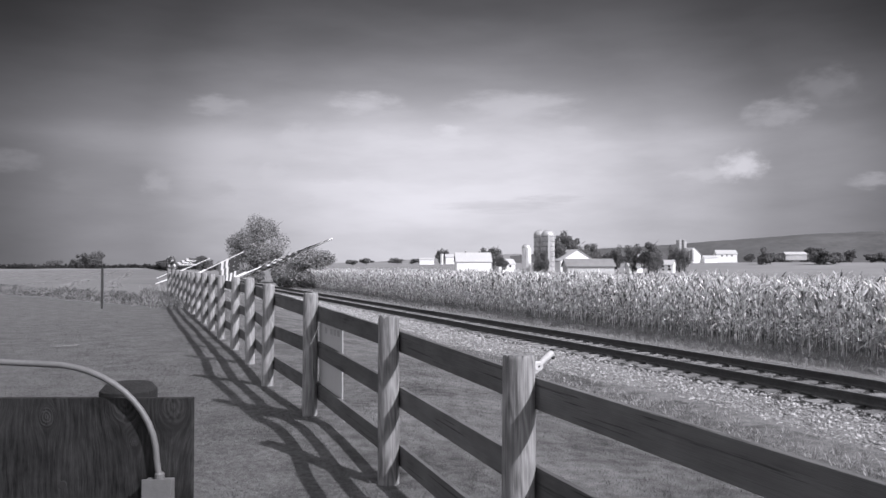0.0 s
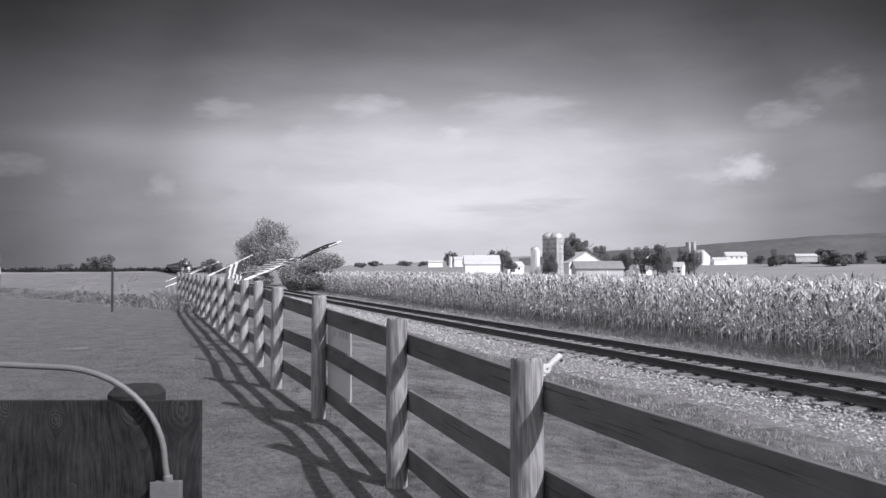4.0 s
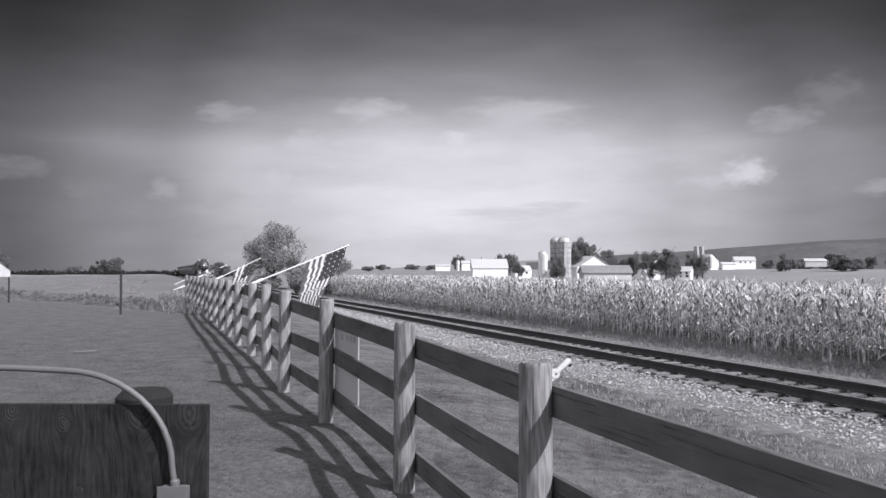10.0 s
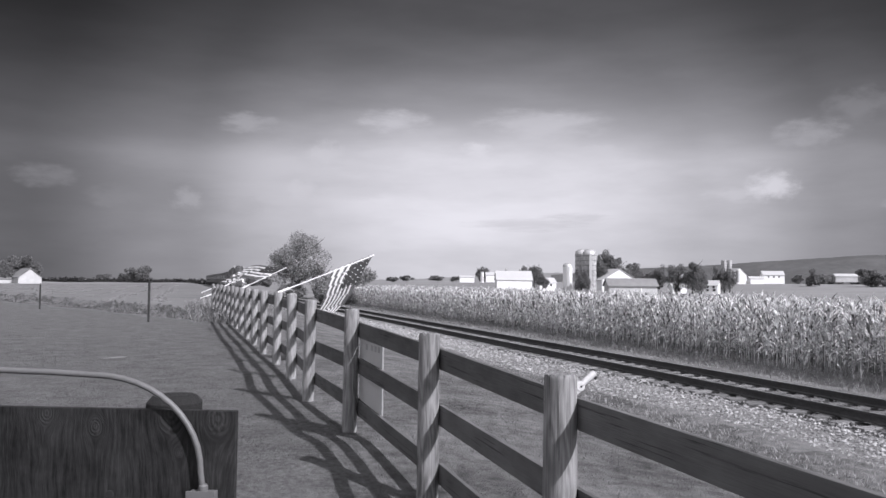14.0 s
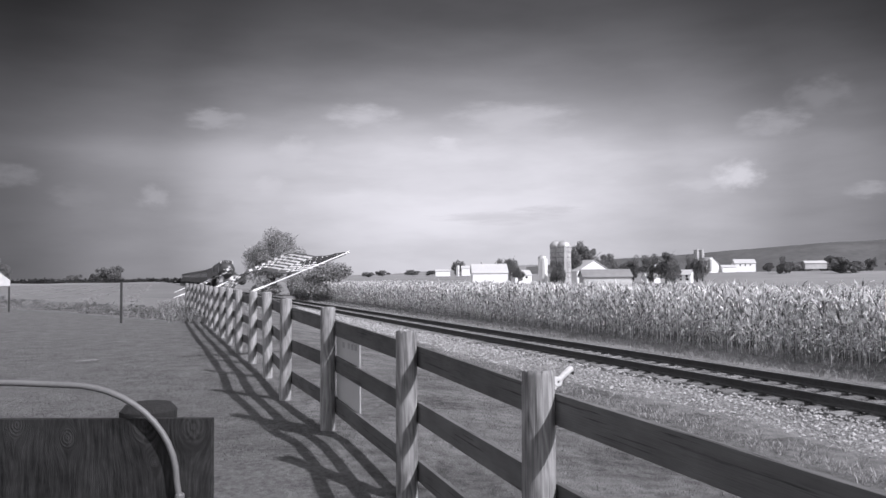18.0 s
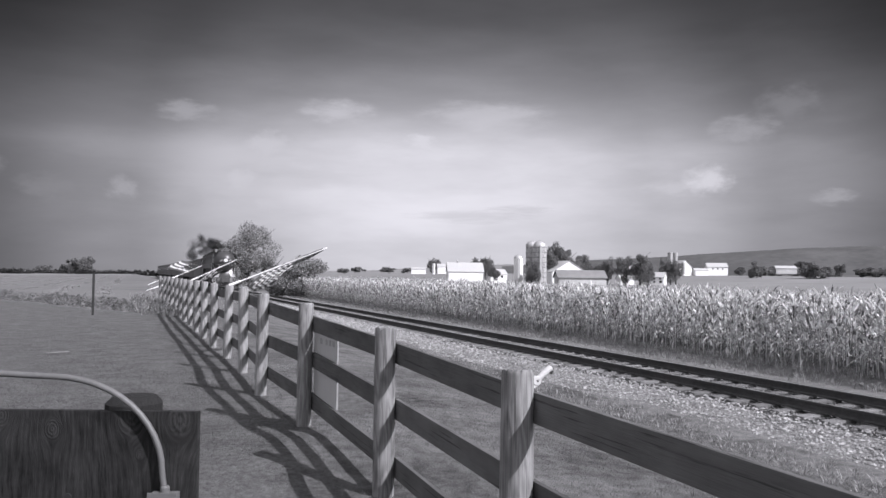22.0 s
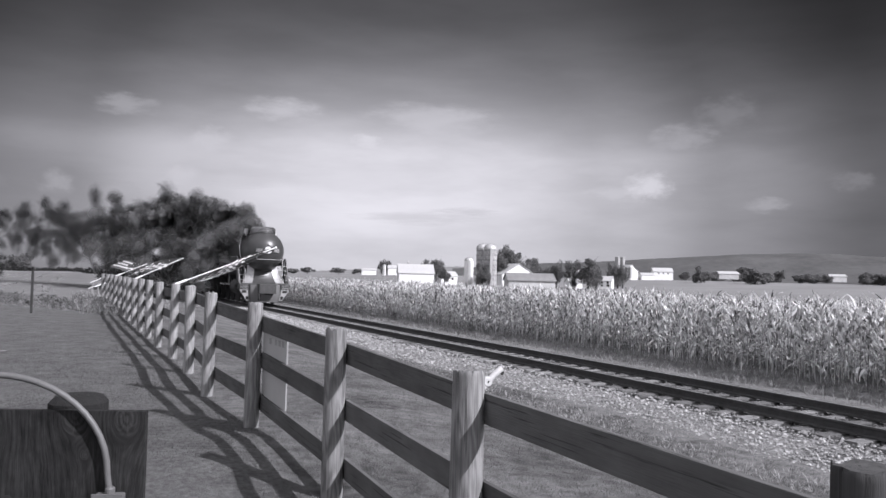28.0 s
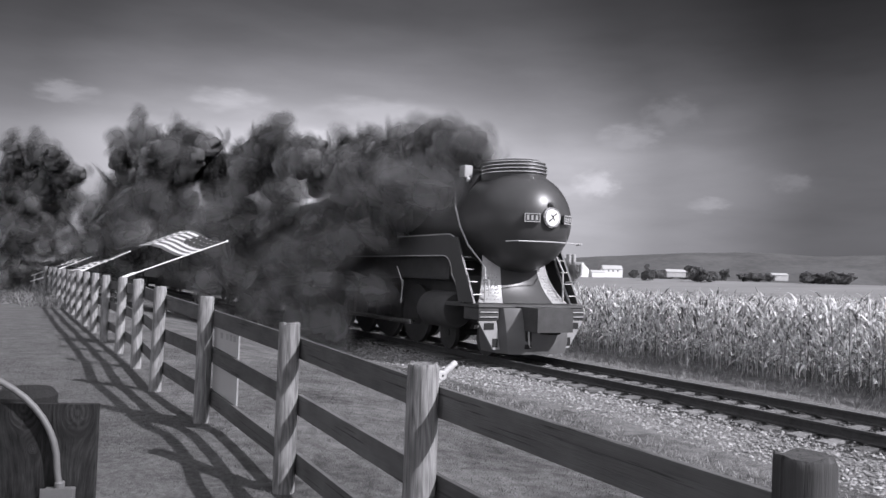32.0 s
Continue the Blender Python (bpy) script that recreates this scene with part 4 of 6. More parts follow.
def ring_loft(bm, sections):
    """Closed sections of equal length (lists of xyz) joined end to end."""
    rows = [[bm.verts.new(p) for p in s] for s in sections]
    n = len(rows[0])
    for a, b in zip(rows, rows[1:]):
        for i in range(n):
            bm.faces.new((a[i], a[(i + 1) % n], b[(i + 1) % n], b[i]))
    bm.faces.new(list(reversed(rows[0])))
    bm.faces.new(rows[-1])


def wheelset(parent, y, r, gauge=0.753, spokes=12, label="", crank=False):
    ob = new("wheelset")
    ob.parent = parent
    ob.location = (0, y, r)
    tagged(ob, label)
    for s in (-1, 1):
        bm = bmesh.new()
        seg = 36
        X90 = Matrix.Rotation(radians(90), 4, "Y")
        lathe(bm, [(r - 0.09, -0.06), (r, -0.06), (r, 0.06), (r - 0.09, 0.06)], seg, Matrix.Translation((s * gauge, 0, 0)) @ X90)
        w = part("tyre", bm, M_SOOT, ob)
        bm = bmesh.new()
        lathe(bm, [(r * 0.22, -0.09), (r * 0.22, 0.09)], 20, Matrix.Translation((s * gauge, 0, 0)) @ X90)
        for k in range(spokes):
            box(bm, s * gauge - 0.035, s * gauge + 0.035, -0.04, 0.04, r * 0.15, r - 0.07, 0, Matrix.Rotation(2 * math.pi * k / spokes, 4, "X"))
        part("spokes", bm, M_SOOT, ob)
        if crank:
            bm = bmesh.new()
            lathe(bm, [(0.09, 0.06), (0.09, 0.3)], 14, Matrix.Translation((s * gauge, 0, 0)) @ Matrix.Rotation(radians(90) * s, 4, "Y") @ Matrix.Translation((-0.36, 0, 0)))
            part("crank_pin", bm, M_CHROME, ob)
    bm = bmesh.new()
    lathe(bm, [(0.09, -gauge), (0.09, gauge)], 12, Matrix.Rotation(radians(90), 4, "Y"))
    part("axle", bm, M_SOOT, ob)
    return ob


DRIVERS = []
NOSE_Z, NOSE_R = 3.57, 1.36


def sill():
    bm = bmesh.new()
    box(bm, -0.9, 0.9, -0.3, 0.3, 0.6, 1.25, 0.03)
    return bm, M_SOOT


def build_engine():
    e = tagged(new("steam_locomotive"), "streamlined black steam locomotive with a bullet nose", "locomotive")
    zc, R = NOSE_Z, NOSE_R
    bm = bmesh.new()
    prof = [(0.02, 0.0)] + [(R * math.sin(a) ** 0.92, -1.45 + 1.45 * math.cos(a)) for a in [radians(d) for d in range(8, 91, 6)]] + [(R, -2.2)]
    along(bm, list(reversed(prof)), 48, 0, zc)
    part("nose", bm, M_BLACK, e, "glossy black bullet nose", smooth=True)
    # boiler shroud with the skyline casing along its top
    def section(y, top, half, r):
        pts = []
        for d in range(-50, 231, 7):
            a = radians(d)
            x, z = r * math.cos(a), r * math.sin(a)
            if z > 0 and abs(x) < half + 0.45:
                k = smooth(half + 0.45, half - 0.1, abs(x))
                z = z + (top - zc - z) * k
            pts.append((x, y, zc + z))
        return pts
    bm = bmesh.new()
    ring_loft(bm, [section(y, t, h, r) for y, t, h, r in ((-2.21, 4.95, 0.62, R), (-2.9, 5.12, 0.66, R + 0.02), (-6, 5.15, 0.66, R + 0.03), (-12.5, 5.1, 0.66, R + 0.08), (-14.2, 5.05, 0.7, R + 0.1))])
    part("boiler_shroud", bm, M_BLACK, e, "black boiler casing", smooth=True)
    # cowl round the chimney with bright bands
    C = Matrix.Translation((0, -1.75, 0)) @ Matrix.Diagonal((0.9, 1.1, 1, 1))
    bm = bmesh.new()
    lathe(bm, [(0.92, 4.3), (0.92, 5.0), (0.88, 5.12), (0.78, 5.2), (0.6, 5.22), (0.58, 5.0)], 48, C, closed=True)
    part("chimney_cowl", bm, M_BLACK, e, smooth=True)
    for i in range(4):
        bm = bmesh.new()
        z = 4.85 + i * 0.095
        r = (0.925, 0.925, 0.915, 0.87)[i]
        lathe(bm, [(r, z - 0.018), (r + 0.028, z - 0.01), (r + 0.028, z + 0.012), (r, z + 0.02)], 48, C)
        part("cowl_band", bm, M_CHROME, e, "bright steel band", smooth=True)
    # cab
    bm = bmesh.new()
    prism(bm, [(-1.58, 1.6), (1.58, 1.6), (1.58, 3.9), (1.35, 4.5), (0.7, 4.95), (-0.7, 4.95), (-1.35, 4.5), (-1.58, 3.9)], -17.2, -14.21, "y")
    part("cab", bm, M_BLACK, e)
    for s in (-1, 1):
        for y in (-16.1, -15.0):
            bm = bmesh.new()
            box(bm, s * 1.585 - 0.01, s * 1.585 + 0.01, y - 0.4, y + 0.4, 3.2, 3.85)
            part("cab_window", bm, M_GLASS, e)
    # headlamp, number boards, grab bar
    bm = bmesh.new()
    along(bm, [(0.2, -0.12), (0.26, -0.1), (0.27, 0.05), (0.235, 0.09), (0.22, 0.05)], 28, 0, zc + 0.05)
    lamp = part("headlamp", bm, M_CHROME, e, "round headlamp in a bright rim", smooth=True)
    bm = bmesh.new()
    along(bm, [(0.215, 0.05), (0.20, 0.075), (0.02, 0.085)], 24, 0, zc + 0.05)
    part("lens", bm, M_LAMP, lamp, "lit lens")
    # dark bars added across the lens for its crossed figure of reflections
    for k, (x, z, a) in enumerate(((-0.05, 0.06, 35), (0.05, -0.05, 35), (0.0, 0.0, -50))):
        bm = bmesh.new()
        box(bm, -0.09, 0.09, 0.082, 0.09, -0.016, 0.016, 0.003, Matrix.Translation((x, 0, zc + 0.05 + z)) @ Matrix.Rotation(radians(a), 4, "Y"))
        part("reflector_bar", bm, M_APRON, lamp)
    bm = bmesh.new()
    along(bm, [(0.08, -0.3), (0.085, 0.0), (0.02, 0.06)], 14, 0, zc + 0.36)
    part("marker_lamp", bm, M_BLACK, e, smooth=True)
    for s in (-1, 1):
        bm = bmesh.new()
        box(bm, -0.2, 0.2, -0.05, 0.02, -0.11, 0.11, 0.01)
        nb = part("number_board", bm, M_SOOT, e, "small framed number board")
        nb.matrix_basis = pose(s * 0.55, -0.045, zc + 0.02, 0, 0, s * -24)
        bm = bmesh.new()
        for x0, x1, z0, z1 in ((-0.2, 0.2, 0.09, 0.11), (-0.2, 0.2, -0.11, -0.09), (-0.2, -0.18, -0.09, 0.09), (0.18, 0.2, -0.09, 0.09)):
            box(bm, x0, x1, 0.021, 0.03, z0, z1)
        for k in (-0.11, 0.0, 0.11):
            box(bm, k - 0.025, k + 0.025, 0.021, 0.028, -0.06, 0.06)
        part("number_bars", bm, M_GOLD, nb)
    bm = bmesh.new()
    tube(bm, [(-1.12, -0.35, 2.98), (-1.0, 0.02, 2.99), (0, 0.12, 3.0), (1.0, 0.02, 2.99), (1.12, -0.35, 2.98)], 0.015)
    part("grab_bar", bm, M_PALE, e, "bright grab bar across the nose")
    for s in (-1, 1):
        bm = bmesh.new()
        tube(bm, [(s * 1.32, -1.0, 2.0), (s * 1.42, -0.6, 2.0), (s * 1.44, -0.55, 1.6)], 0.018)
        pts = [(s * 1.32, -12.0, 4.26), (s * 1.30, -6.0, 4.34), (s * 1.28, -2.9, 4.40), (s * 1.30, -2.6, 4.34), (s * 1.41, -2.38, 3.95), (s * 1.44, -2.05, 3.4), (s * 1.39, -1.7, 2.9), (s * 1.29, -1.25, 2.5), (s * 1.25, -1.05, 2.3), (s * 1.25, -1.02, 1.42)]
        tube(bm, pts, 0.024)
        part("handrail", bm, M_PALE, e, "slim bright handrail")
    # class lamps beside the cowl
    for s in (-1, 1):
        bm = bmesh.new()
        box(bm, s * 0.98 - 0.13, s * 0.98 + 0.13, -2.75, -2.45, 4.78, 5.12, 0.03)
        cl = part("class_lamp", bm, M_PALE, e, "pale class lamp bracket")
        bm = bmesh.new()
        along(bm, [(0.09, -2.449), (0.1, -2.40), (0.02, -2.36)], 14, s * 0.98, 4.70)
        part("lens", bm, M_CHROME, cl)
    # apron below the nose and the front deck, all carried on one sub-frame
    front = part("front_sill", *sill(), e)
    front.location = (0, -1.15, 0)
    # one curved fan of sheet steel from under the nose to the deck: smooth in its middle, tread plate at its wings
    def fan(lo, hi):
        b = bmesh.new()
        cols = 12
        sides = []
        for back in (0.0, 0.03):
            rows = []
            for k in range(13):
                f = k / 12
                z = 2.86 - 1.44 * f
                hw = 0.98 + 0.10 * f + 0.34 * f ** 3
                mid = -0.22 + 0.22 * f + 0.36 * f ** 3
                row = []
                for c in range(cols + 1):
                    q = lo + (hi - lo) * c / cols
                    row.append(b.verts.new((hw * q, mid - 0.26 * abs(q) ** 2.0 - back, z)))
                rows.append(row)
            for r0, r1 in zip(rows, rows[1:]):
                for c in range(cols):
                    b.faces.new((r0[c], r0[c + 1], r1[c + 1], r1[c]))
            sides.append(rows)
        f0, f1 = sides
        rim = [f0[0][c] for c in range(cols + 1)] + [f0[k][cols] for k in range(1, 13)] + [f0[12][c] for c in range(cols - 1, -1, -1)] + [f0[k][0] for k in range(11, 0, -1)]
        rim1 = [f1[0][c] for c in range(cols + 1)] + [f1[k][cols] for k in range(1, 13)] + [f1[12][c] for c in range(cols - 1, -1, -1)] + [f1[k][0] for k in range(11, 0, -1)]
        for k in range(len(rim)):
            j = (k + 1) % len(rim)
            b.faces.new((rim[k], rim[j], rim1[j], rim1[k]))
        return b
    part("smokebox_apron", fan(-0.56, 0.56), M_APRON, front, "curved steel apron with a dull sheen", smooth=True)
    bm = bmesh.new()
    tube(bm, [(-0.24, -0.30, 2.40), (-0.2, -0.16, 2.50), (-0.05, -0.1, 2.52), (0.1, -0.1, 2.50), (0.2, -0.14, 2.46), (0.26, -0.2, 2.36)], 0.026, 8)
    part("lift_handle", bm, M_CHROME, front, "bright curved handle below the nose", smooth=True)
    for s in (-1, 1):
        part("tread_plate", fan(0.565 * s, 1.0 * s), M_PLATE, front, "bright silver tread plate", smooth=True)
        bm = bmesh.new()
        for r in range(9):
            for c in range(5):
                q, f = 0.64 + 0.075 * c + 0.035 * (r % 2), 0.50 + 0.055 * r
                z = 2.86 - 1.44 * f
                x = s * q * (0.98 + 0.10 * f + 0.34 * f ** 3)
                y = -0.22 + 0.22 * f + 0.36 * f ** 3 - 0.26 * q ** 2.0
                box(bm, -0.028, 0.028, -0.012, 0.012, -0.009, 0.009, 0, Matrix.Translation((x, y, z)) @ Matrix.Rotation(radians(45 if (r + c) % 2 else -45), 4, "Y"))
        tagged(part("treads", bm, M_CHROME, front, "raised diamond treads"), kind="stuff")
        # wing plate with ladder rungs
        bm = bmesh.new()
        prism(bm, [(0.3, 1.42), (-0.45, 1.42), (-1.1, 3.1), (-0.65, 3.1)], s * 1.66 - 0.03, s * 1.66 + 0.03, "x")
        part("wing_plate", bm, M_BLACK, front)
        for k in range(4):
            bm = bmesh.new()
            z = 1.62 + k * 0.32
            y = 0.28 - (z - 1.42) * 0.56
            tube(bm, [(s * 1.40, y, z), (s * 1.66, y, z)], 0.016, 6)
            part("ladder_rung", bm, M_CHROME, front)
        # side skirt: a broad band that bends down to the pilot
        def band(lo, hi, thick):
            b = bmesh.new()
            pts_o, pts_i = [], []
            for k in range(9):
                a = radians(90 * k / 8)
                pts_o.append((-1.75 - 0.75 + 0.75 * math.sin(a), hi - 0.75 + 0.75 * math.cos(a)))
            out = [(-14.2, hi)] + pts_o + [(-0.80, 1.0), (-0.80 - (hi - lo) * 0.75, 1.0)]
            inn = []
            for k in range(9):
                a = radians(90 * (8 - k) / 8)
                inn.append((-1.75 - (hi - lo) * 0.8 - 0.5 + 0.5 * math.sin(a), lo - 0.5 + 0.5 * math.cos(a)))
            prism(b, out + inn + [(-14.2, lo)], s * 1.53 - thick, s * 1.53 + thick, "x")
            return b
        part("skirt_band", band(2.62, 3.2, 0.02), M_BAND, e, "dark red side band").location = (0, 0, 0)
        def line(z, r):
            y1 = -1.75 if z > 3 else -2.21
            c = 0.75 if z > 3 else 0.5
            pts = [(s * 1.56, -14.2, z)] + [(s * 1.56, y1 - c + c * math.sin(radians(a)), z - c + c * math.cos(radians(a))) for a in range(0, 91, 11)] + [(s * 1.56, -0.80 if z > 3 else -1.24, 1.0)]
            b = bmesh.new()
            tube(b, pts, r, 6)
            return b
        part("lining", line(3.2, 0.016), M_GOLD, e, "thin pale lining")
        part("lining", line(2.62, 0.016), M_GOLD, e, "thin pale lining")
        bm = bmesh.new()
        box(bm, s * 1.35 - 0.18, s * 1.35 + 0.18, -14.2, -2.9, 3.18, 3.22)
        part("running_board", bm, M_SOOT, e)
        bm = bmesh.new()
        along(bm, [(0.46, -3.9), (0.5, -3.8), (0.5, -2.5), (0.44, -2.4)], 24, s * 1.22, 1.15)
        part("cylinder", bm, M_SOOT, e, smooth=True)
        bm = bmesh.new()
        box(bm, s * 1.32 - 0.05, s * 1.32 + 0.05, -9.9, -5.2, 0.82, 0.97, 0.02)
        rod = part("side_rod", bm, M_CHROME, e, "polished side rod")
        if s > 0:
            DRIVERS.append(("rod", rod))
        for x0, y0, z0, y1, z1 in ((1.5, -5.2, 1.9, -5.3, 1.2), (1.5, -5.6, 2.3, -5.2, 1.8)):
            bm = bmesh.new()
            tube(bm, [(s * x0, y0, z0), (s * x0, y1, z1)], 0.03, 6)
            part("pipe", bm, M_CHROME, e)
    bm = bmesh.new()
    box(bm, -1.66, 1.66, -1.2, 0.5, 1.30, 1.40, 0.02)
    deck = part("front_deck", bm, M_SOOT, front, "black front deck")
    bm = bmesh.new()
    box(bm, -1.67, 1.67, 0.5, 0.515, 1.33, 1.365)
    part("deck_edge", bm, M_PILOT, front)
    # pilot
    bm = bmesh.new()
    rows = []
    for z, y, hw in ((1.31, 0.78, 1.08), (0.9, 0.9, 1.08), (0.45, 0.95, 1.05), (0.16, 0.9, 0.98)):
        rows.append([(-hw, -0.4, z), (hw, -0.4, z), (hw, y - 0.45, z), (hw * 0.9, y - 0.2, z), (hw * 0.5, y, z), (-hw * 0.5, y, z), (-hw * 0.9, y - 0.2, z), (-hw, y - 0.45, z)])
    ring_loft(bm, rows)
    part("pilot", bm, M_PILOT, front, "smooth sheet-steel pilot", smooth=True)
    bm = bmesh.new()
    box(bm, -0.42, 0.10, 0.86, 1.0, 0.68, 1.02, 0.05)
    lathe(bm, [(0.15, 0.68), (0.2, 0.72), (0.2, 0.96), (0.15, 1.0)], 8, Matrix.Translation((-0.2, 1.1, 0)))
    box(bm, -0.06, 0.06, 0.94, 1.14, 0.68, 1.0, 0.04)
    box(bm, -0.44, -0.36, 0.94, 1.06, 0.72, 1.08, 0.02)
    part("coupler", bm, mat("coupler_iron", 0.012, 0.4, 8.0, 0.9, bump=0.3, spec=0.1), front, "black coupler knuckle")
    bm = bmesh.new()
    box(bm, 0.34, 0.54, 0.86, 0.945, 0.3, 1.1, 0.02)
    part("hose_slot", bm, M_DARK, front)
    bm = bmesh.new()
    tube(bm, [(0.47, 0.95, 1.06), (0.48, 0.98, 0.9), (0.44, 0.975, 0.42), (0.4, 0.98, 0.34)], 0.022)
    part("brake_hose", bm, M_PALE, front)
    for s in (-1, 1):
        bm = bmesh.new()
        box(bm, s * 1.37 - 0.3, s * 1.37 + 0.3, -0.2, 0.52, 1.0, 1.29, 0.02)
        part("buffer_beam", bm, M_SOOT, front)
        for z in (1.08, 1.2):
            bm = bmesh.new()
            tube(bm, [(s * 1.12, 0.55, z), (s * 1.64, 0.55, z)], 0.013, 6)
            part("beam_rail", bm, M_PALE, front)
        bm = bmesh.new()
        outer = [(1.66, 0.98), (1.12, 0.98), (1.0, 0.26), (1.2, 0.26)]
        prism(bm, [(s * a, b) for a, b in outer], 0.44, 0.50, "y")
        st = part("step_frame", bm, M_STEPW, front, "pale step frame")
        bm = bmesh.new()
        for z0, z1, x0, x1 in ((0.76, 0.93, 1.2, 1.5), (0.32, 0.54, 1.07, 1.24)):
            bm = bmesh.new()
            box(bm, s * (x0 + x1) / 2 - (x1 - x0) / 2, s * (x0 + x1) / 2 + (x1 - x0) / 2, 0.501, 0.507, z0, z1)
            part("step_gap", bm, M_DARK, front)
    # domes and safety valves in the smoke
    for y, r in ((-5.2, 0.3), (-9.2, 0.28)):
        bm = bmesh.new()
        lathe(bm, [(r, 5.05), (r, 5.25), (r * 0.8, 5.34), (0.05, 5.38)], 20, Matrix.Translation((0, y, 0)))
        part("dome_cap", bm, M_BLACK, e, smooth=True)
    # under-frame and wheels
    bm = bmesh.new()
    box(bm, -0.6, 0.6, -16.8, -2.2, 0.75, 2.1)
    box(bm, -0.55, 0.55, -2.21, 0.3, 0.75, 1.35)
    part("frame", bm, M_SOOT, e)
    bm = bmesh.new()
    box(bm, -1.2, 1.2, -14, -3.0, 1.95, 2.9, 0.1)
    part("ashpan_shroud", bm, M_SOOT, e)
    for y in (-1.6, -3.6):
        wheelset(e, y, 0.46, spokes=8)
    for k in range(4):
        DRIVERS.append(("wheel", wheelset(e, -5.6 - 1.92 * k, 0.89, spokes=14, crank=True, label="tall spoked driving wheels")))
    for y in (-13.4, -15.0):
        wheelset(e, y, 0.53, spokes=8)
    return e


def build_car(name, label, length, half, floor, eave, top, paint, windows=0, group=""):
    """A railway vehicle whose front end is at local y 0."""
    c = tagged(new(name), label, "railway car", group)
    bm = bmesh.new()
    box(bm, -half, half, -length, 0, floor, eave, 0.05)
    part("body", bm, paint, c)
    bm = bmesh.new()
    n = 12
    out = [(half * 1.02 * math.cos(math.pi * k / n), eave + 0.001 + (top - eave) * math.sin(math.pi * k / n) ** 0.8) for k in range(n + 1)]
    prism(bm, out, -length + 0.03, -0.03, "y")
    part("roof", bm, M_CROOF if windows else paint, c, smooth=True)
    bm = bmesh.new()
    box(bm, -half * 0.8, half * 0.8, -length * 0.7, -length * 0.3, floor - 0.6, floor - 0.01, 0.05)
    part("underframe", bm, M_SOOT, c)
    if windows:
        for s in (-1, 1):
            for k in range(windows):
                y = -1.8 - (length - 3.6) * (k + 0.5) / windows
                bm = bmesh.new()
                box(bm, s * (half + 0.004) - 0.012, s * (half + 0.004) + 0.012, y - 0.48, y + 0.48, 2.35, 3.2)
                part("window", bm, M_GLASS, c)
            bm = bmesh.new()
            box(bm, s * (half + 0.004) - 0.008, s * (half + 0.004) + 0.008, -length + 0.1, -0.1, 3.32, 3.36)
            part("lining", bm, M_GOLD, c, "pale lining")
    else:
        for s in (-1, 1):
            bm = bmesh.new()
            box(bm, s * (half + 0.004) - 0.012, s * (half + 0.004) + 0.012, -length + 0.05, -0.05, 2.62, 3.2)
            part("side_band", bm, M_BAND, c, "dark red side band")
    for y in (-2.2, -4.6, -length + 4.6, -length + 2.2):
        wheelset(c, y, 0.46, spokes=2)
    bm = bmesh.new()
    box(bm, -0.15, 0.15, -0.02, 0.5, 0.75, 1.0)
    part("coupler", bm, M_SOOT, c)
    return c


engine = build_engine()
tender = build_car("tender", "black tender coupled behind the locomotive", 13.4, 1.6, 1.2, 3.9, 4.3, M_BLACK)
coach = build_car("passenger_coach", "dark passenger coach with a row of windows", 24.0, 1.5, 1.1, 3.6, 4.25, M_COACH, 11, "coaches of the train")
TRAIN = [(engine, 0.0), (tender, 17.7), (coach, 31.8)]
for i in range(1, 7):
    TRAIN.append((copy_thing(coach, Matrix.Identity(4)), 31.8 + 24.8 * i))
SPEED, TURN = 8.8, 180 + HEAD


def train_u(t):
    return SPEED * (32.0 - t)


# ---- panel, conduit and box close to the camera ----
KNOTS = ((-0.33, 1.285, 0.028), (-0.165, 1.245, 0.026), (0.085, 1.29, 0.046), (0.24, 1.276, 0.046), (0.117, 1.168, 0.014))


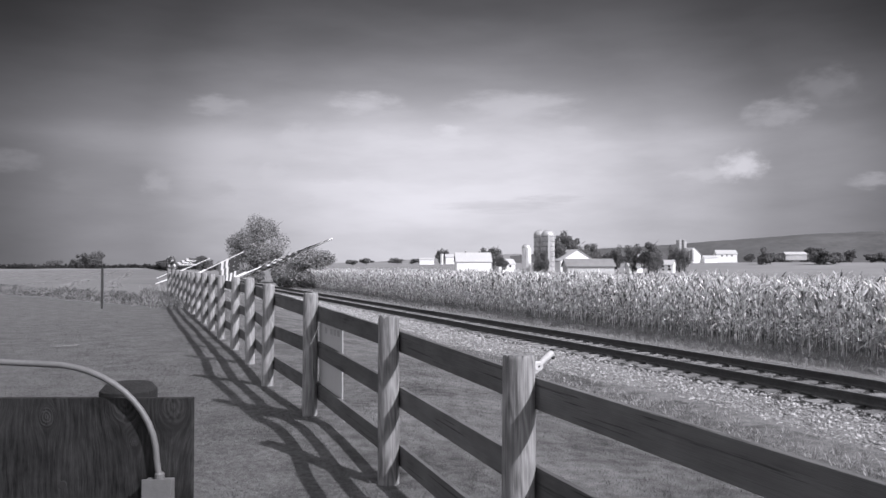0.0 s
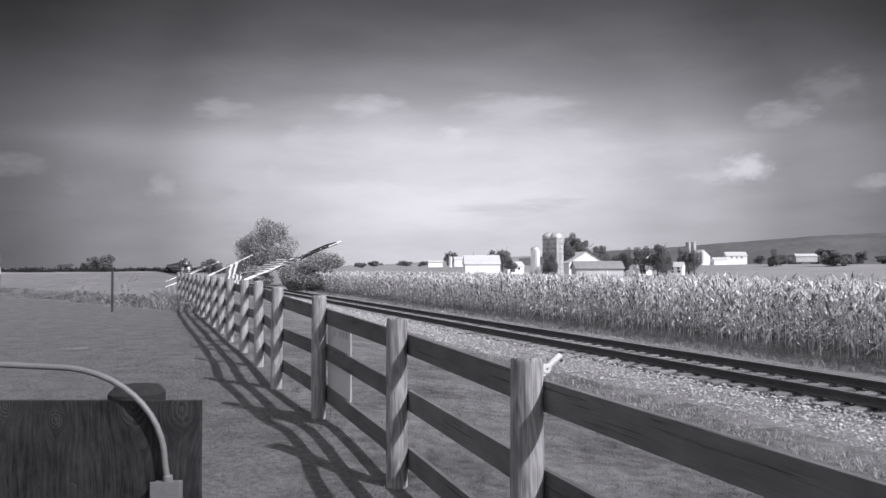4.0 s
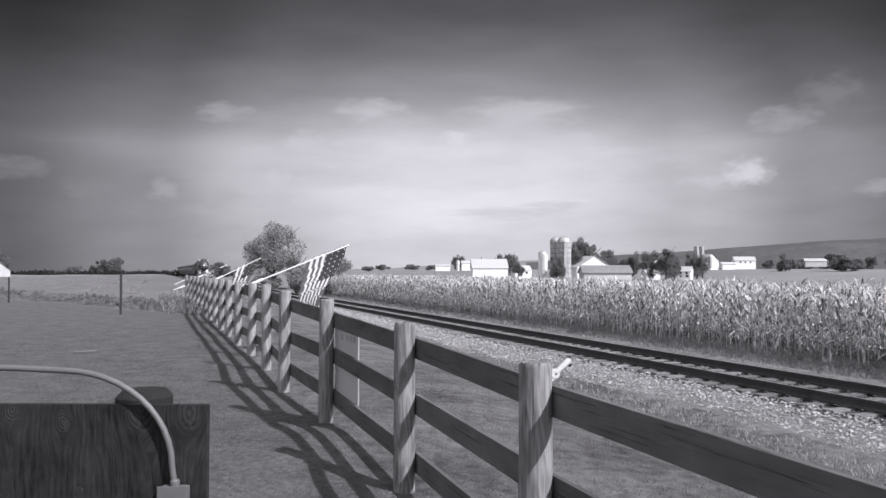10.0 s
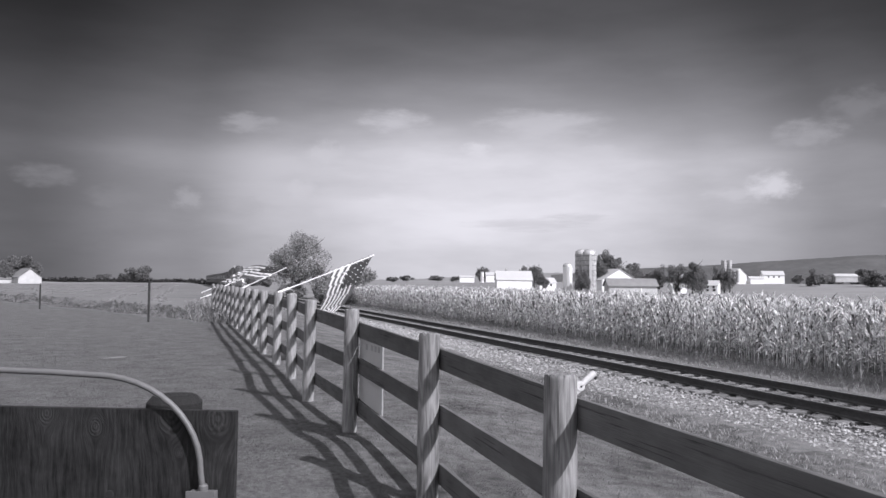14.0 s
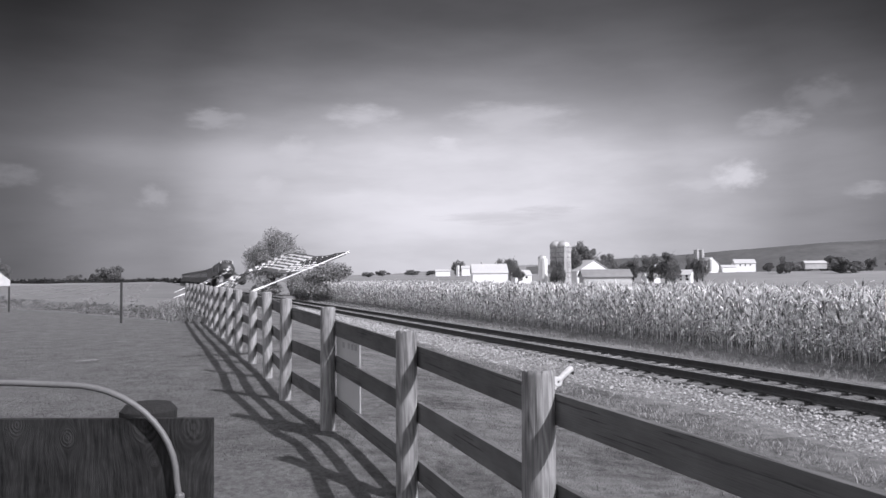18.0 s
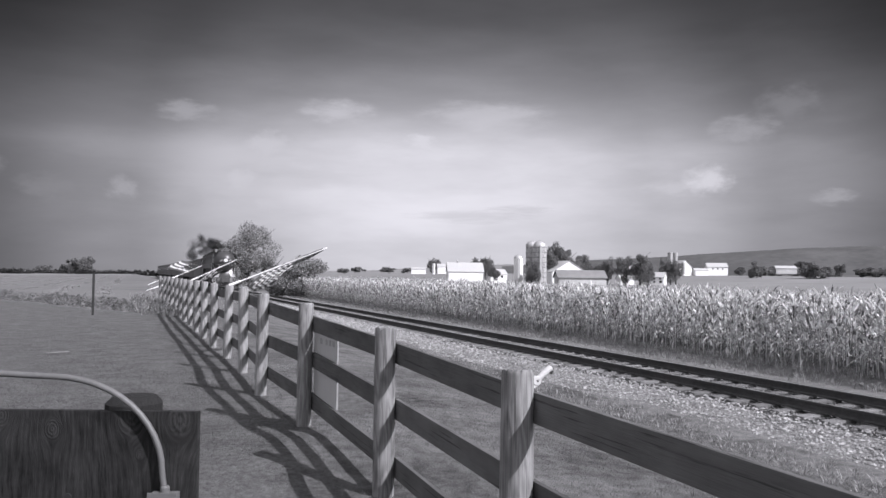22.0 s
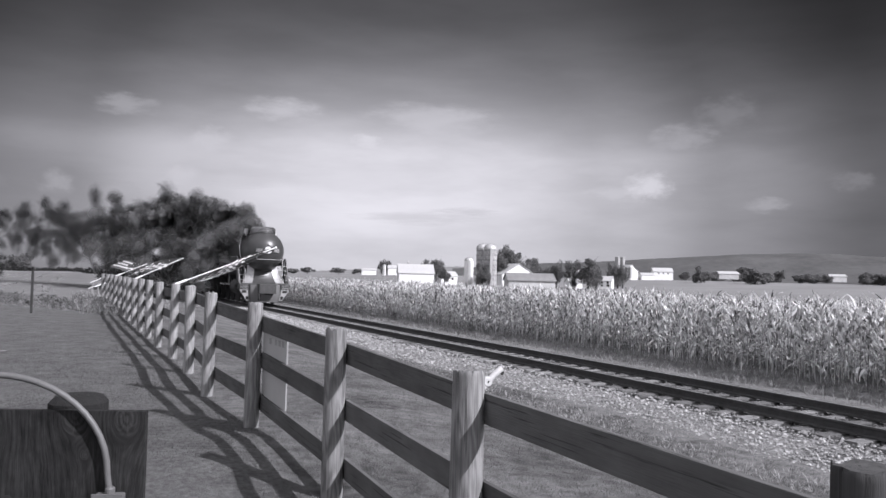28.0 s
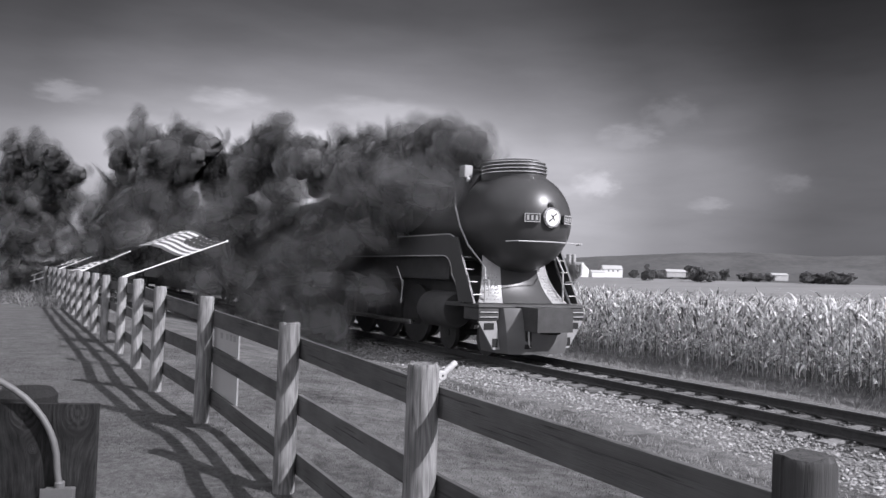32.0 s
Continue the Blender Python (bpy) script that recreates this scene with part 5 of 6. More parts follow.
def plywood_mat():
    """Weathered plywood: streaked grain that flows round its knots, damp stains lower down the sheet."""
    m = bpy.data.materials.new("weathered_plywood")
    m.use_nodes = True
    nt = m.node_tree
    bs = nt.nodes["Principled BSDF"]
    tc = nt.nodes.new("ShaderNodeTexCoord")
    sep = nt.nodes.new("ShaderNodeSeparateXYZ")
    nt.links.new(tc.outputs["Object"], sep.inputs[0])
    warp = node(nt, "ShaderNodeTexNoise", Scale=9.0, Detail=3.0)
    nt.links.new(tc.outputs["Object"], warp.inputs["Vector"])
    gx = maths(nt, "ADD", sep.outputs[0], maths(nt, "MULTIPLY", maths(nt, "SUBTRACT", warp.outputs["Fac"], 0.5), 0.02))
    rings, near = None, None
    for x, z, r in KNOTS:
        dx = maths(nt, "SUBTRACT", sep.outputs[0], x)
        dz = maths(nt, "MULTIPLY", maths(nt, "SUBTRACT", sep.outputs[2], z), 0.72)
        d2 = maths(nt, "ADD", maths(nt, "MULTIPLY", dx, dx), maths(nt, "MULTIPLY", dz, dz))
        d = maths(nt, "SQRT", d2)
        # the grain parts round the knot
        push = maths(nt, "DIVIDE", maths(nt, "MULTIPLY", dx, r * r * 1.6), maths(nt, "ADD", d2, r * r * 0.5))
        gx = maths(nt, "SUBTRACT", gx, push)
        wob = maths(nt, "ADD", d, maths(nt, "MULTIPLY", maths(nt, "SUBTRACT", warp.outputs["Fac"], 0.5), 0.03))
        ring = maths(nt, "SINE", maths(nt, "MULTIPLY", wob, 19.0 / r))
        inside = maths(nt, "SUBTRACT", 1.0, maths(nt, "MULTIPLY", wob, 0.9 / r), True)
        band = maths(nt, "MULTIPLY", ring, maths(nt, "MULTIPLY", inside, 2.0, True))
        rings = band if rings is None else maths(nt, "ADD", rings, band)
        near = inside if near is None else maths(nt, "MAXIMUM", near, inside)
    vec = nt.nodes.new("ShaderNodeCombineXYZ")
    nt.links.new(gx, vec.inputs[0])
    nt.links.new(sep.outputs[2], vec.inputs[2])
    def field(sx, sz, detail=4.0):
        mp = nt.nodes.new("ShaderNodeMapping")
        mp.inputs["Scale"].default_value = (sx, 1.0, sz)
        nt.links.new(vec.outputs[0], mp.inputs[0])
        n = node(nt, "ShaderNodeTexNoise", Scale=1.0, Detail=detail, Roughness=0.65)
        nt.links.new(mp.outputs[0], n.inputs["Vector"])
        return n.outputs["Fac"]
    fine, streak, flame, damp = field(300.0, 16.0), field(95.0, 7.0), field(22.0, 5.0, 2.0), field(6.0, 5.0)
    wave = maths(nt, "SINE", maths(nt, "MULTIPLY", flame, 34.0))
    k = maths(nt, "ADD", 1.0, maths(nt, "MULTIPLY", maths(nt, "SUBTRACT", fine, 0.5), 1.6))
    k = maths(nt, "ADD", k, maths(nt, "MULTIPLY", maths(nt, "SUBTRACT", streak, 0.5), 3.4))
    k = maths(nt, "ADD", k, maths(nt, "MULTIPLY", wave, 0.07))
    k = maths(nt, "ADD", k, maths(nt, "MULTIPLY", maths(nt, "SUBTRACT", damp, 0.5), 3.2))
    k = maths(nt, "ADD", k, maths(nt, "MULTIPLY", rings, 0.3))
    k = maths(nt, "ADD", k, maths(nt, "MULTIPLY", near, 0.5))
    nt.links.new(maths(nt, "MULTIPLY", maths(nt, "MAXIMUM", k, 0.18), 0.019), bs.inputs["Base Color"])
    bs.inputs["Roughness"].default_value = 0.85
    bs.inputs["Specular IOR Level"].default_value = 0.2
    bp = nt.nodes.new("ShaderNodeBump")
    bp.inputs["Strength"].default_value, bp.inputs["Distance"].default_value = 0.5, 0.004
    nt.links.new(maths(nt, "ADD", maths(nt, "ADD", fine, streak), maths(nt, "MULTIPLY", rings, 0.3)), bp.inputs["Height"])
    nt.links.new(bp.outputs[0], bs.inputs["Normal"])
    return m


def build_panel():
    p = tagged(new("meter_board"), "weathered plywood board fixed to a dark wooden post", "board")
    p.matrix_world = pose(-1.10, 2.47, 0, 0, 0, 0)
    M_PLY = plywood_mat()
    bm = bmesh.new()
    box(bm, -0.92, 0.300, -0.012, 0.012, 0.5, 1.305, 0.003)
    sheet = part("plywood_sheet", bm, M_PLY, p, "grey weathered plywood with knots")
    bm = bmesh.new()
    lathe(bm, [(0.013, 0), (0.012, 0.001)], 18, Matrix.Translation((-0.11, -0.0123, 1.03)) @ Matrix.Rotation(radians(90), 4, "X"))
    part("hole", bm, M_DARK, sheet, "dark drilled hole")
    bm = bmesh.new()
    lathe(bm, [(0.094, -0.4), (0.092, 1.30), (0.092, 1.312), (0.072, 1.334), (0.05, 1.337), (0.01, 1.338)], 12, Matrix.Translation((0.047, 0.11, 0)))
    part("post", bm, mat("dark_old_post", 0.02, 0.4, 8.0, 0.9, bump=0.5, stretch=(3, 3, 0.4)), p, "dark old post", smooth=True)
    c = tagged(new("electrical_box"), "grey outdoor electrical box on the board", "electrical box")
    c.matrix_world = p.matrix_world.copy()
    bm = bmesh.new()
    box(bm, 0.163, 0.248, -0.058, -0.013, 0.92, 1.055, 0.006)
    part("body", bm, mat("grey_box_enamel", 0.12, 0.15, 10.0, 0.5, bump=0.1), c)
    bm = bmesh.new()
    box(bm, 0.159, 0.252, -0.062, -0.0585, 0.915, 1.06, 0.002)
    part("cover", bm, mat("grey_box_enamel"), c)
    bm = bmesh.new()
    lathe(bm, [(0.015, 1.0551), (0.015, 1.07), (0.012, 1.075)], 14, Matrix.Translation((0.205, -0.032, 0)))
    part("conduit_nut", bm, mat("grey_box_enamel"), c)
    # the bent conduit
    d = tagged(new("conduit"), "bent pale electrical conduit", "conduit")
    d.matrix_world = p.matrix_world.copy()
    pts = [(-1.2, -0.034, 1.433), (-0.6, -0.033, 1.428), (-0.31, -0.032, 1.422), (-0.155, -0.032, 1.415)]
    for k in range(1, 13):
        a = radians(90 * k / 12)
        pts.append((-0.155 + 0.35 * math.sin(a), -0.032, 1.415 - 0.30 + 0.30 * math.cos(a)))
    pts += [(0.202, -0.032, 1.07)]
    bm = bmesh.new()
    tube(bm, pts, 0.0098, 14)
    part("pipe", bm, mat("galvanised_conduit", 0.13, 0.2, 12.0, 0.5, metal=0.1, bump=0.1), d, smooth=True)


build_panel()


# ---- flag holder and notice plank on the fence ----
def on_post(k, up):
    u, v, z = fence_foot(k)
    return W(u, v, z + up)


def build_holder():
    h = tagged(new("flag_holder"), "white cast flag-pole holder on a fence post", "bracket")
    h.matrix_world = Matrix.Translation(on_post(1, post_top(1) - 0.09)) @ pose(0, 0, 0, 0, 0, HEAD)
    M_CAST = mat("white_cast_metal", 0.5, 0.15, 30.0, 0.5, bump=0.1)
    bm = bmesh.new()
    box(bm, 0.086, 0.101, -0.022, 0.022, -0.038, 0.064, 0.004)
    part("base_plate", bm, M_CAST, h)
    bm = bmesh.new()
    lathe(bm, [(0.024, -0.013), (0.029, -0.009), (0.029, 0.009), (0.024, 0.013)], 20, Matrix.Translation((0.128, 0, 0.018)) @ Matrix.Rotation(radians(90), 4, "X"))
    part("knuckle", bm, M_CAST, h)
    bm = bmesh.new()
    prism(bm, [(0.1, -0.03), (0.13, -0.012), (0.15, 0.02), (0.128, 0.046), (0.1, 0.05)], -0.008, 0.008, "y")
    part("web", bm, M_CAST, h)
    bm = bmesh.new()
    lathe(bm, [(0.006, -0.016), (0.006, 0.016)], 10, Matrix.Translation((0.128, 0, 0.018)) @ Matrix.Rotation(radians(90), 4, "X"))
    part("bolt", bm, M_STEEL, h)
    bm = bmesh.new()
    tube(bm, [(0.136, 0, 0.024), (0.165, 0, 0.05), (0.2, 0, 0.076), (0.222, 0, 0.09)], [0.016, 0.017, 0.018, 0.0185], 14)
    part("socket", bm, M_CAST, h)
    bm = bmesh.new()
    tube(bm, [(0.214, 0, 0.077), (0.232, 0, 0.06)], [0.013, 0.011], 12)
    part("thumbscrew", bm, M_STEEL, h, "dark thumbscrew")


build_holder()


def build_plank():
    """A sheet of white corrugated plastic fixed to the far side of the boards, its print showing through."""
    b = tagged(new("plastic_sign"), "white plastic sheet sign fixed behind the fence boards", "sign")
    b.matrix_world = Matrix.Translation(W(-7.03, -9.744, 0)) @ pose(0, 0, 0, 0, 0, HEAD + 4.0)
    M_SHEET = mat("translucent_plastic_sheet", 0.5, 0.12, 3.0, 0.6, bump=0.1, fine=40.0, stretch=(1, 30, 1), translucent=0.5, stain=0.15)
    bm = bmesh.new()
    box(bm, -0.004, 0.004, -0.42, 0.42, 0.30, 1.07, 0.002)
    part("sheet", bm, M_SHEET, b)
    bm = bmesh.new()
    box(bm, -0.008, 0.008, -0.432, -0.421, 0.30, 1.07, 0.002)
    part("edge_strip", bm, mat("sheet_edge", 0.3, 0.1, 5.0), b)
    M_PRINT = mat("faded_lettering", 0.36, 0.2, 20.0, 0.8, bump=0)
    for y, z0, z1 in ((-0.30, 0.955, 1.02), (-0.18, 0.955, 1.02), (-0.06, 0.955, 1.02), (0.14, 0.955, 1.02), (-0.25, 0.73, 0.765), (-0.08, 0.73, 0.765)):
        bm = bmesh.new()
        box(bm, -0.0065, -0.0045, y - 0.042, y + 0.042, z0, z1)
        part("lettering_bar", bm, M_PRINT, b)


build_plank()


# ---- flags on poles along the fence: cloth of rigid strips that swing ----
M_FRED = mat("flag_red_cloth", 0.13, 0.15, 3.0, 0.8, bump=0.1, translucent=0.35)
M_FWHITE = mat("flag_white_cloth", 0.75, 0.08, 3.0, 0.8, bump=0.1, translucent=0.35)
M_FBLUE = mat("flag_blue_cloth", 0.05, 0.15, 3.0, 0.8, bump=0.1, translucent=0.3)
FLAGS = []


def build_flag(base, tip, stripes, cells, seed, states, label, hoist=0.9, reach=1.3):
    """A white pole and its flag; states: seconds, swing to the side, swing upwards."""
    f = tagged(new("flag_on_pole"), label, "flag", "flags along the fence")
    f.location = base
    v = Vector(tip) - Vector(base)
    L = v.length
    d = v.normalized()
    bm = bmesh.new()
    tube(bm, [d * -0.06, d * (L - 0.02)], 0.0135, 10)
    part("pole", bm, M_PAINTW, f, "white pole")
    bm = bmesh.new()
    bmesh.ops.create_icosphere(bm, subdivisions=2, radius=0.026, matrix=Matrix.Translation(d * L))
    part("finial", bm, M_PAINTW, f)
    bm = bmesh.new()
    tube(bm, [d * -0.1, d * 0.14], 0.026, 10)
    part("socket", bm, M_PAINTW, f, "white pole socket")
    sl, sw = reach / cells, hoist / stripes
    def cloth(material, name, stars=0):
        b = bmesh.new()
        box(b, -0.012, sl + 0.012, -sw / 2 - 0.002, sw / 2 + 0.002, -0.0015, 0.0015)
        me = data(b, name, material)
        me.materials.append(M_FWHITE)
        if stars:
            b = bmesh.new()
            b.from_mesh(me)
            for k in range(stars):
                x = sl * (k + 0.5) / stars
                for zz in (0.0025, -0.0025):
                    vs = [b.verts.new((x + (0.018 if i % 2 else 0.008) * math.cos(math.pi * i / 5), (0.018 if i % 2 else 0.008) * math.sin(math.pi * i / 5), zz)) for i in range(10)]
                    b.faces.new(vs).material_index = 1
            b.to_mesh(me)
            b.free()
        return me
    red, white, blue, star = (cloth(M_FRED, "red_strip"), cloth(M_FWHITE, "white_strip"), cloth(M_FBLUE, "blue_strip"), cloth(M_FBLUE, "star_strip", 2))
    un = (stripes + 1) // 2
    for j in range(stripes):
        for i in range(cells):
            if i < cells * 0.4 and j < un:
                me, name = (star, "union_strip") if j % 2 == 0 else (blue, "union_strip")
            else:
                me, name = (red, "red_strip") if j % 2 == 0 else (white, "white_strip")
            ob = new(name, me)
            ob.parent = f
            FLAGS.append((ob, d, L, i, j, sl, sw, seed, states))
    return f


def flag_poses(d, L, i, j, sl, sw, seed, states, step):
    rows = []
    ts = [s[0] for s in states]
    t = 0.0
    while t <= 32.001:
        k = max(0, min(len(states) - 2, sum(1 for x in ts if x <= t) - 1))
        a, b = states[k], states[k + 1]
        w = smooth(0, 1, (t - a[0]) / (b[0] - a[0]))
        side, up = a[1] + (b[1] - a[1]) * w, a[2] + (b[2] - a[2]) * w
        deep = (a[3] if len(a) > 3 else -0.28) * (1 - w) + (b[3] if len(b) > 3 else -0.28) * w
        p = d * (L - 0.04 - sw * (j + 0.5))
        gather = max(0.0, min(0.62, -up - 0.35))
        p = p + d * ((j + 0.5) * sw - 0.4) * gather * i * sl / 1.3
        for n in range(i + 1):
            fly = Vector((side, deep, up))
            ph = 2.6 * t + seed - n * 1.15 - j * 0.05
            g = 0.16 + 0.05 * n
            fly += Vector((0.1 * math.cos(ph * 0.7), 0.9 * g * math.sin(ph), 0.75 * g * math.cos(ph + 0.6)))
            fly.normalize()
            if n < i:
                p = p + fly * sl
        nrm = fly.cross(d).normalized()
        y = nrm.cross(fly)
        m = Matrix((fly, y, nrm)).transposed().to_4x4()
        m.translation = p
        rows.append((round(t, 3), m))
        t += step
    return rows


SWING = [(0, -0.9, -0.45), (1, -1, 0.02), (2, -1, -0.15), (3, -1, 0.05), (4.5, -0.8, -0.4), (6, -1, 0.02), (7, -0.75, -0.6), (8, -0.9, -0.55), (9, -0.4, -0.9), (10, -0.3, -1), (11, -0.45, -0.9), (12, -0.7, -0.75), (13, -1, 0.05), (14, -0.42, -0.9), (15.5, -0.6, -0.6),
         (17, -0.9, -0.42), (18, -1, -0.05), (19, -0.6, -0.8), (20, -0.15, -1), (21, -0.12, -1), (22, -0.8, -0.55), (23, -0.6, -0.75), (24, -1, -0.2), (25, -0.5, -0.85), (26.5, -0.8, -0.5), (28, -0.9, -0.45), (29, -0.5, -0.8), (30, -0.75, -0.6), (31, -0.2, -1), (31.5, -1, 0.12, 0.0), (32, -0.8, 0.15, 0.45)]
SWING2 = [(0, -0.1, -0.95), (2, -0.05, -1), (3, -0.1, -0.9), (6, -0.1, -0.9), (7, -0.05, -1), (8, -0.6, -0.7), (9, -1, 0.0), (10, -0.4, -0.8), (12, -1, -0.2), (13, -0.6, -0.8), (14, -1, 0.0), (17, -0.9, -0.4), (19, -0.6, -0.8), (21, -0.9, -0.4), (23, -0.5, -0.8), (25, -1, -0.3), (28, -1, -0.25), (30, -0.9, -0.3), (32, -0.9, -0.35)]
SWING3 = [(0, -1, 0.1), (2, -1, -0.3), (3, -0.8, -0.5), (7, -1, -0.1), (9, -0.6, -0.6), (13, -0.9, -0.2), (17, -1, -0.2), (19, -0.5, -0.8), (21, -1, 0.5), (23, -1, 0.3), (25, -0.5, -0.8), (28, -1, 0.15), (30, -1, 0.3), (32, -0.9, -0.2)]


def pole_at(k, out, rise, low=0.03):
    b = on_post(k, post_top(k) + low) + Vector((DV.x, DV.y, 0)) * 0.1
    return b, b + Vector((DV.x * out, DV.y * out, rise))


build_flag(*pole_at(6, 1.90, 0.77), 13, 6, 0.4, SWING, "striped flag on a white pole, flapping above the fence")
build_flag(*pole_at(10, 1.30, 0.64), 9, 4, 2.1, SWING2, "striped flag on a slanted white pole, fluttering", 0.82, 1.05)
build_flag(*pole_at(14, 1.1, 0.5), 7, 4, 4.0, SWING3, "small far striped flag on a white pole", 0.7, 0.8)


def white_rails():
    """Two slanting white rails past the fence's end, on low posts."""
    for x, y, z0, z1 in ((-16.6, 44.5, 0.95, 1.33), (-16.1, 43.0, 0.66, 1.02), (-15.6, 42.6, 0.78, 1.1)):
        f = tagged(new("white_rail"), "slanting white rail on low posts past the fence", "rail", "white rails")
        f.location = (x, y, 0)
        bm = bmesh.new()
        tube(bm, [(0, 0, z0), (0.85, 0.2, z1)], 0.022, 8)
        part("rail", bm, M_PAINTW, f)
        for k, z in ((0.12, z0 + 0.03), (0.7, z1 - 0.09)):
            bm = bmesh.new()
            box(bm, k - 0.03, k + 0.03, 0.06 + k * 0.2, 0.12 + k * 0.2, -0.3, z, 0.006)
            part("leg", bm, M_POST, f)


white_rails()


# ---- smoke: billows of many thin soft wisps that leave the chimney one after another ----
def smoke_material(name, tone, thick, solid=False, patchy=2.4):
    """Soft grey scattering; wisps fade out towards their rim, cores are opaque."""
    m = bpy.data.materials.new(name)
    m.use_nodes = True
    nt = m.node_tree
    nt.nodes.clear()
    tc = nt.nodes.new("ShaderNodeTexCoord")
    oi = nt.nodes.new("ShaderNodeObjectInfo")
    ad = nt.nodes.new("ShaderNodeVectorMath")
    nt.links.new(tc.outputs["Object"], ad.inputs[0])
    nt.links.new(maths(nt, "MULTIPLY", oi.outputs["Random"], 40.0), ad.inputs[1])
    n = node(nt, "ShaderNodeTexNoise", Scale=1.5, Detail=5.0, Roughness=0.55)
    nt.links.new(ad.outputs[0], n.inputs["Vector"])
    col = maths(nt, "MULTIPLY", maths(nt, "ADD", maths(nt, "MULTIPLY", n.outputs["Fac"], 0.9), 0.55), tone)
    # scattering imitated: normals lean one fixed way off the sun and flatten the shading
    body = nt.nodes.new("ShaderNodeMapping")
    body.inputs["Scale"].default_value = (0.8, 0.35, 0.8)
    nt.links.new(tc.outputs["Object"], body.inputs[0])
    tow = nt.nodes.new("ShaderNodeVectorTransform")
    tow.vector_type, tow.convert_from, tow.convert_to = "VECTOR", "OBJECT", "WORLD"
    nt.links.new(body.outputs[0], tow.inputs[0])
    form = tow.outputs[0]
    lean = nt.nodes.new("ShaderNodeVectorMath")
    lean.operation = "MULTIPLY_ADD"
    nt.links.new(form, lean.inputs[0])
    lean.inputs[1].default_value = (SOFT,) * 3
    lean.inputs[2].default_value = LEAN
    unit = nt.nodes.new("ShaderNodeVectorMath")
    unit.operation = "NORMALIZE"
    nt.links.new(lean.outputs[0], unit.inputs[0])
    di = nt.nodes.new("ShaderNodeBsdfDiffuse")
    tl = nt.nodes.new("ShaderNodeBsdfTranslucent")
    for sh in (di, tl):
        nt.links.new(col, sh.inputs["Color"])
        nt.links.new(unit.outputs[0], sh.inputs["Normal"])
    both = nt.nodes.new("ShaderNodeMixShader")
    both.inputs[0].default_value = 0.15 if solid else 0.5
    nt.links.new(di.outputs[0], both.inputs[1])
    nt.links.new(tl.outputs[0], both.inputs[2])
    out = nt.nodes.new("ShaderNodeOutputMaterial")
    if solid:
        nt.links.new(both.outputs[0], out.inputs[0])
        return m
    ln = nt.nodes.new("ShaderNodeVectorMath")
    ln.operation = "LENGTH"
    nt.links.new(tc.outputs["UV"], ln.inputs[0])
    fade = maths(nt, "SUBTRACT", 1.0, ln.outputs["Value"], True)
    v = maths(nt, "MULTIPLY", fade, maths(nt, "ADD", maths(nt, "MULTIPLY", maths(nt, "SUBTRACT", n.outputs["Fac"], 0.5), patchy), 1.0))
    r = ramp(nt, [(0.0, 0.0), (0.8, thick)], "EASE")
    nt.links.new(v, r.inputs[0])
    tr = nt.nodes.new("ShaderNodeBsdfTransparent")
    mx = nt.nodes.new("ShaderNodeMixShader")
    nt.links.new(r.outputs[0], mx.inputs[0])
    nt.links.new(tr.outputs[0], mx.inputs[1])
    nt.links.new(both.outputs[0], mx.inputs[2])
    nt.links.new(mx.outputs[0], out.inputs[0])
    return m


SOFT, LEAN = 0.42, (-0.60, -0.50, 0.30)
scene.cycles.transparent_max_bounces = 48     # many thin layers of smoke lie behind one another
SMOKE = []


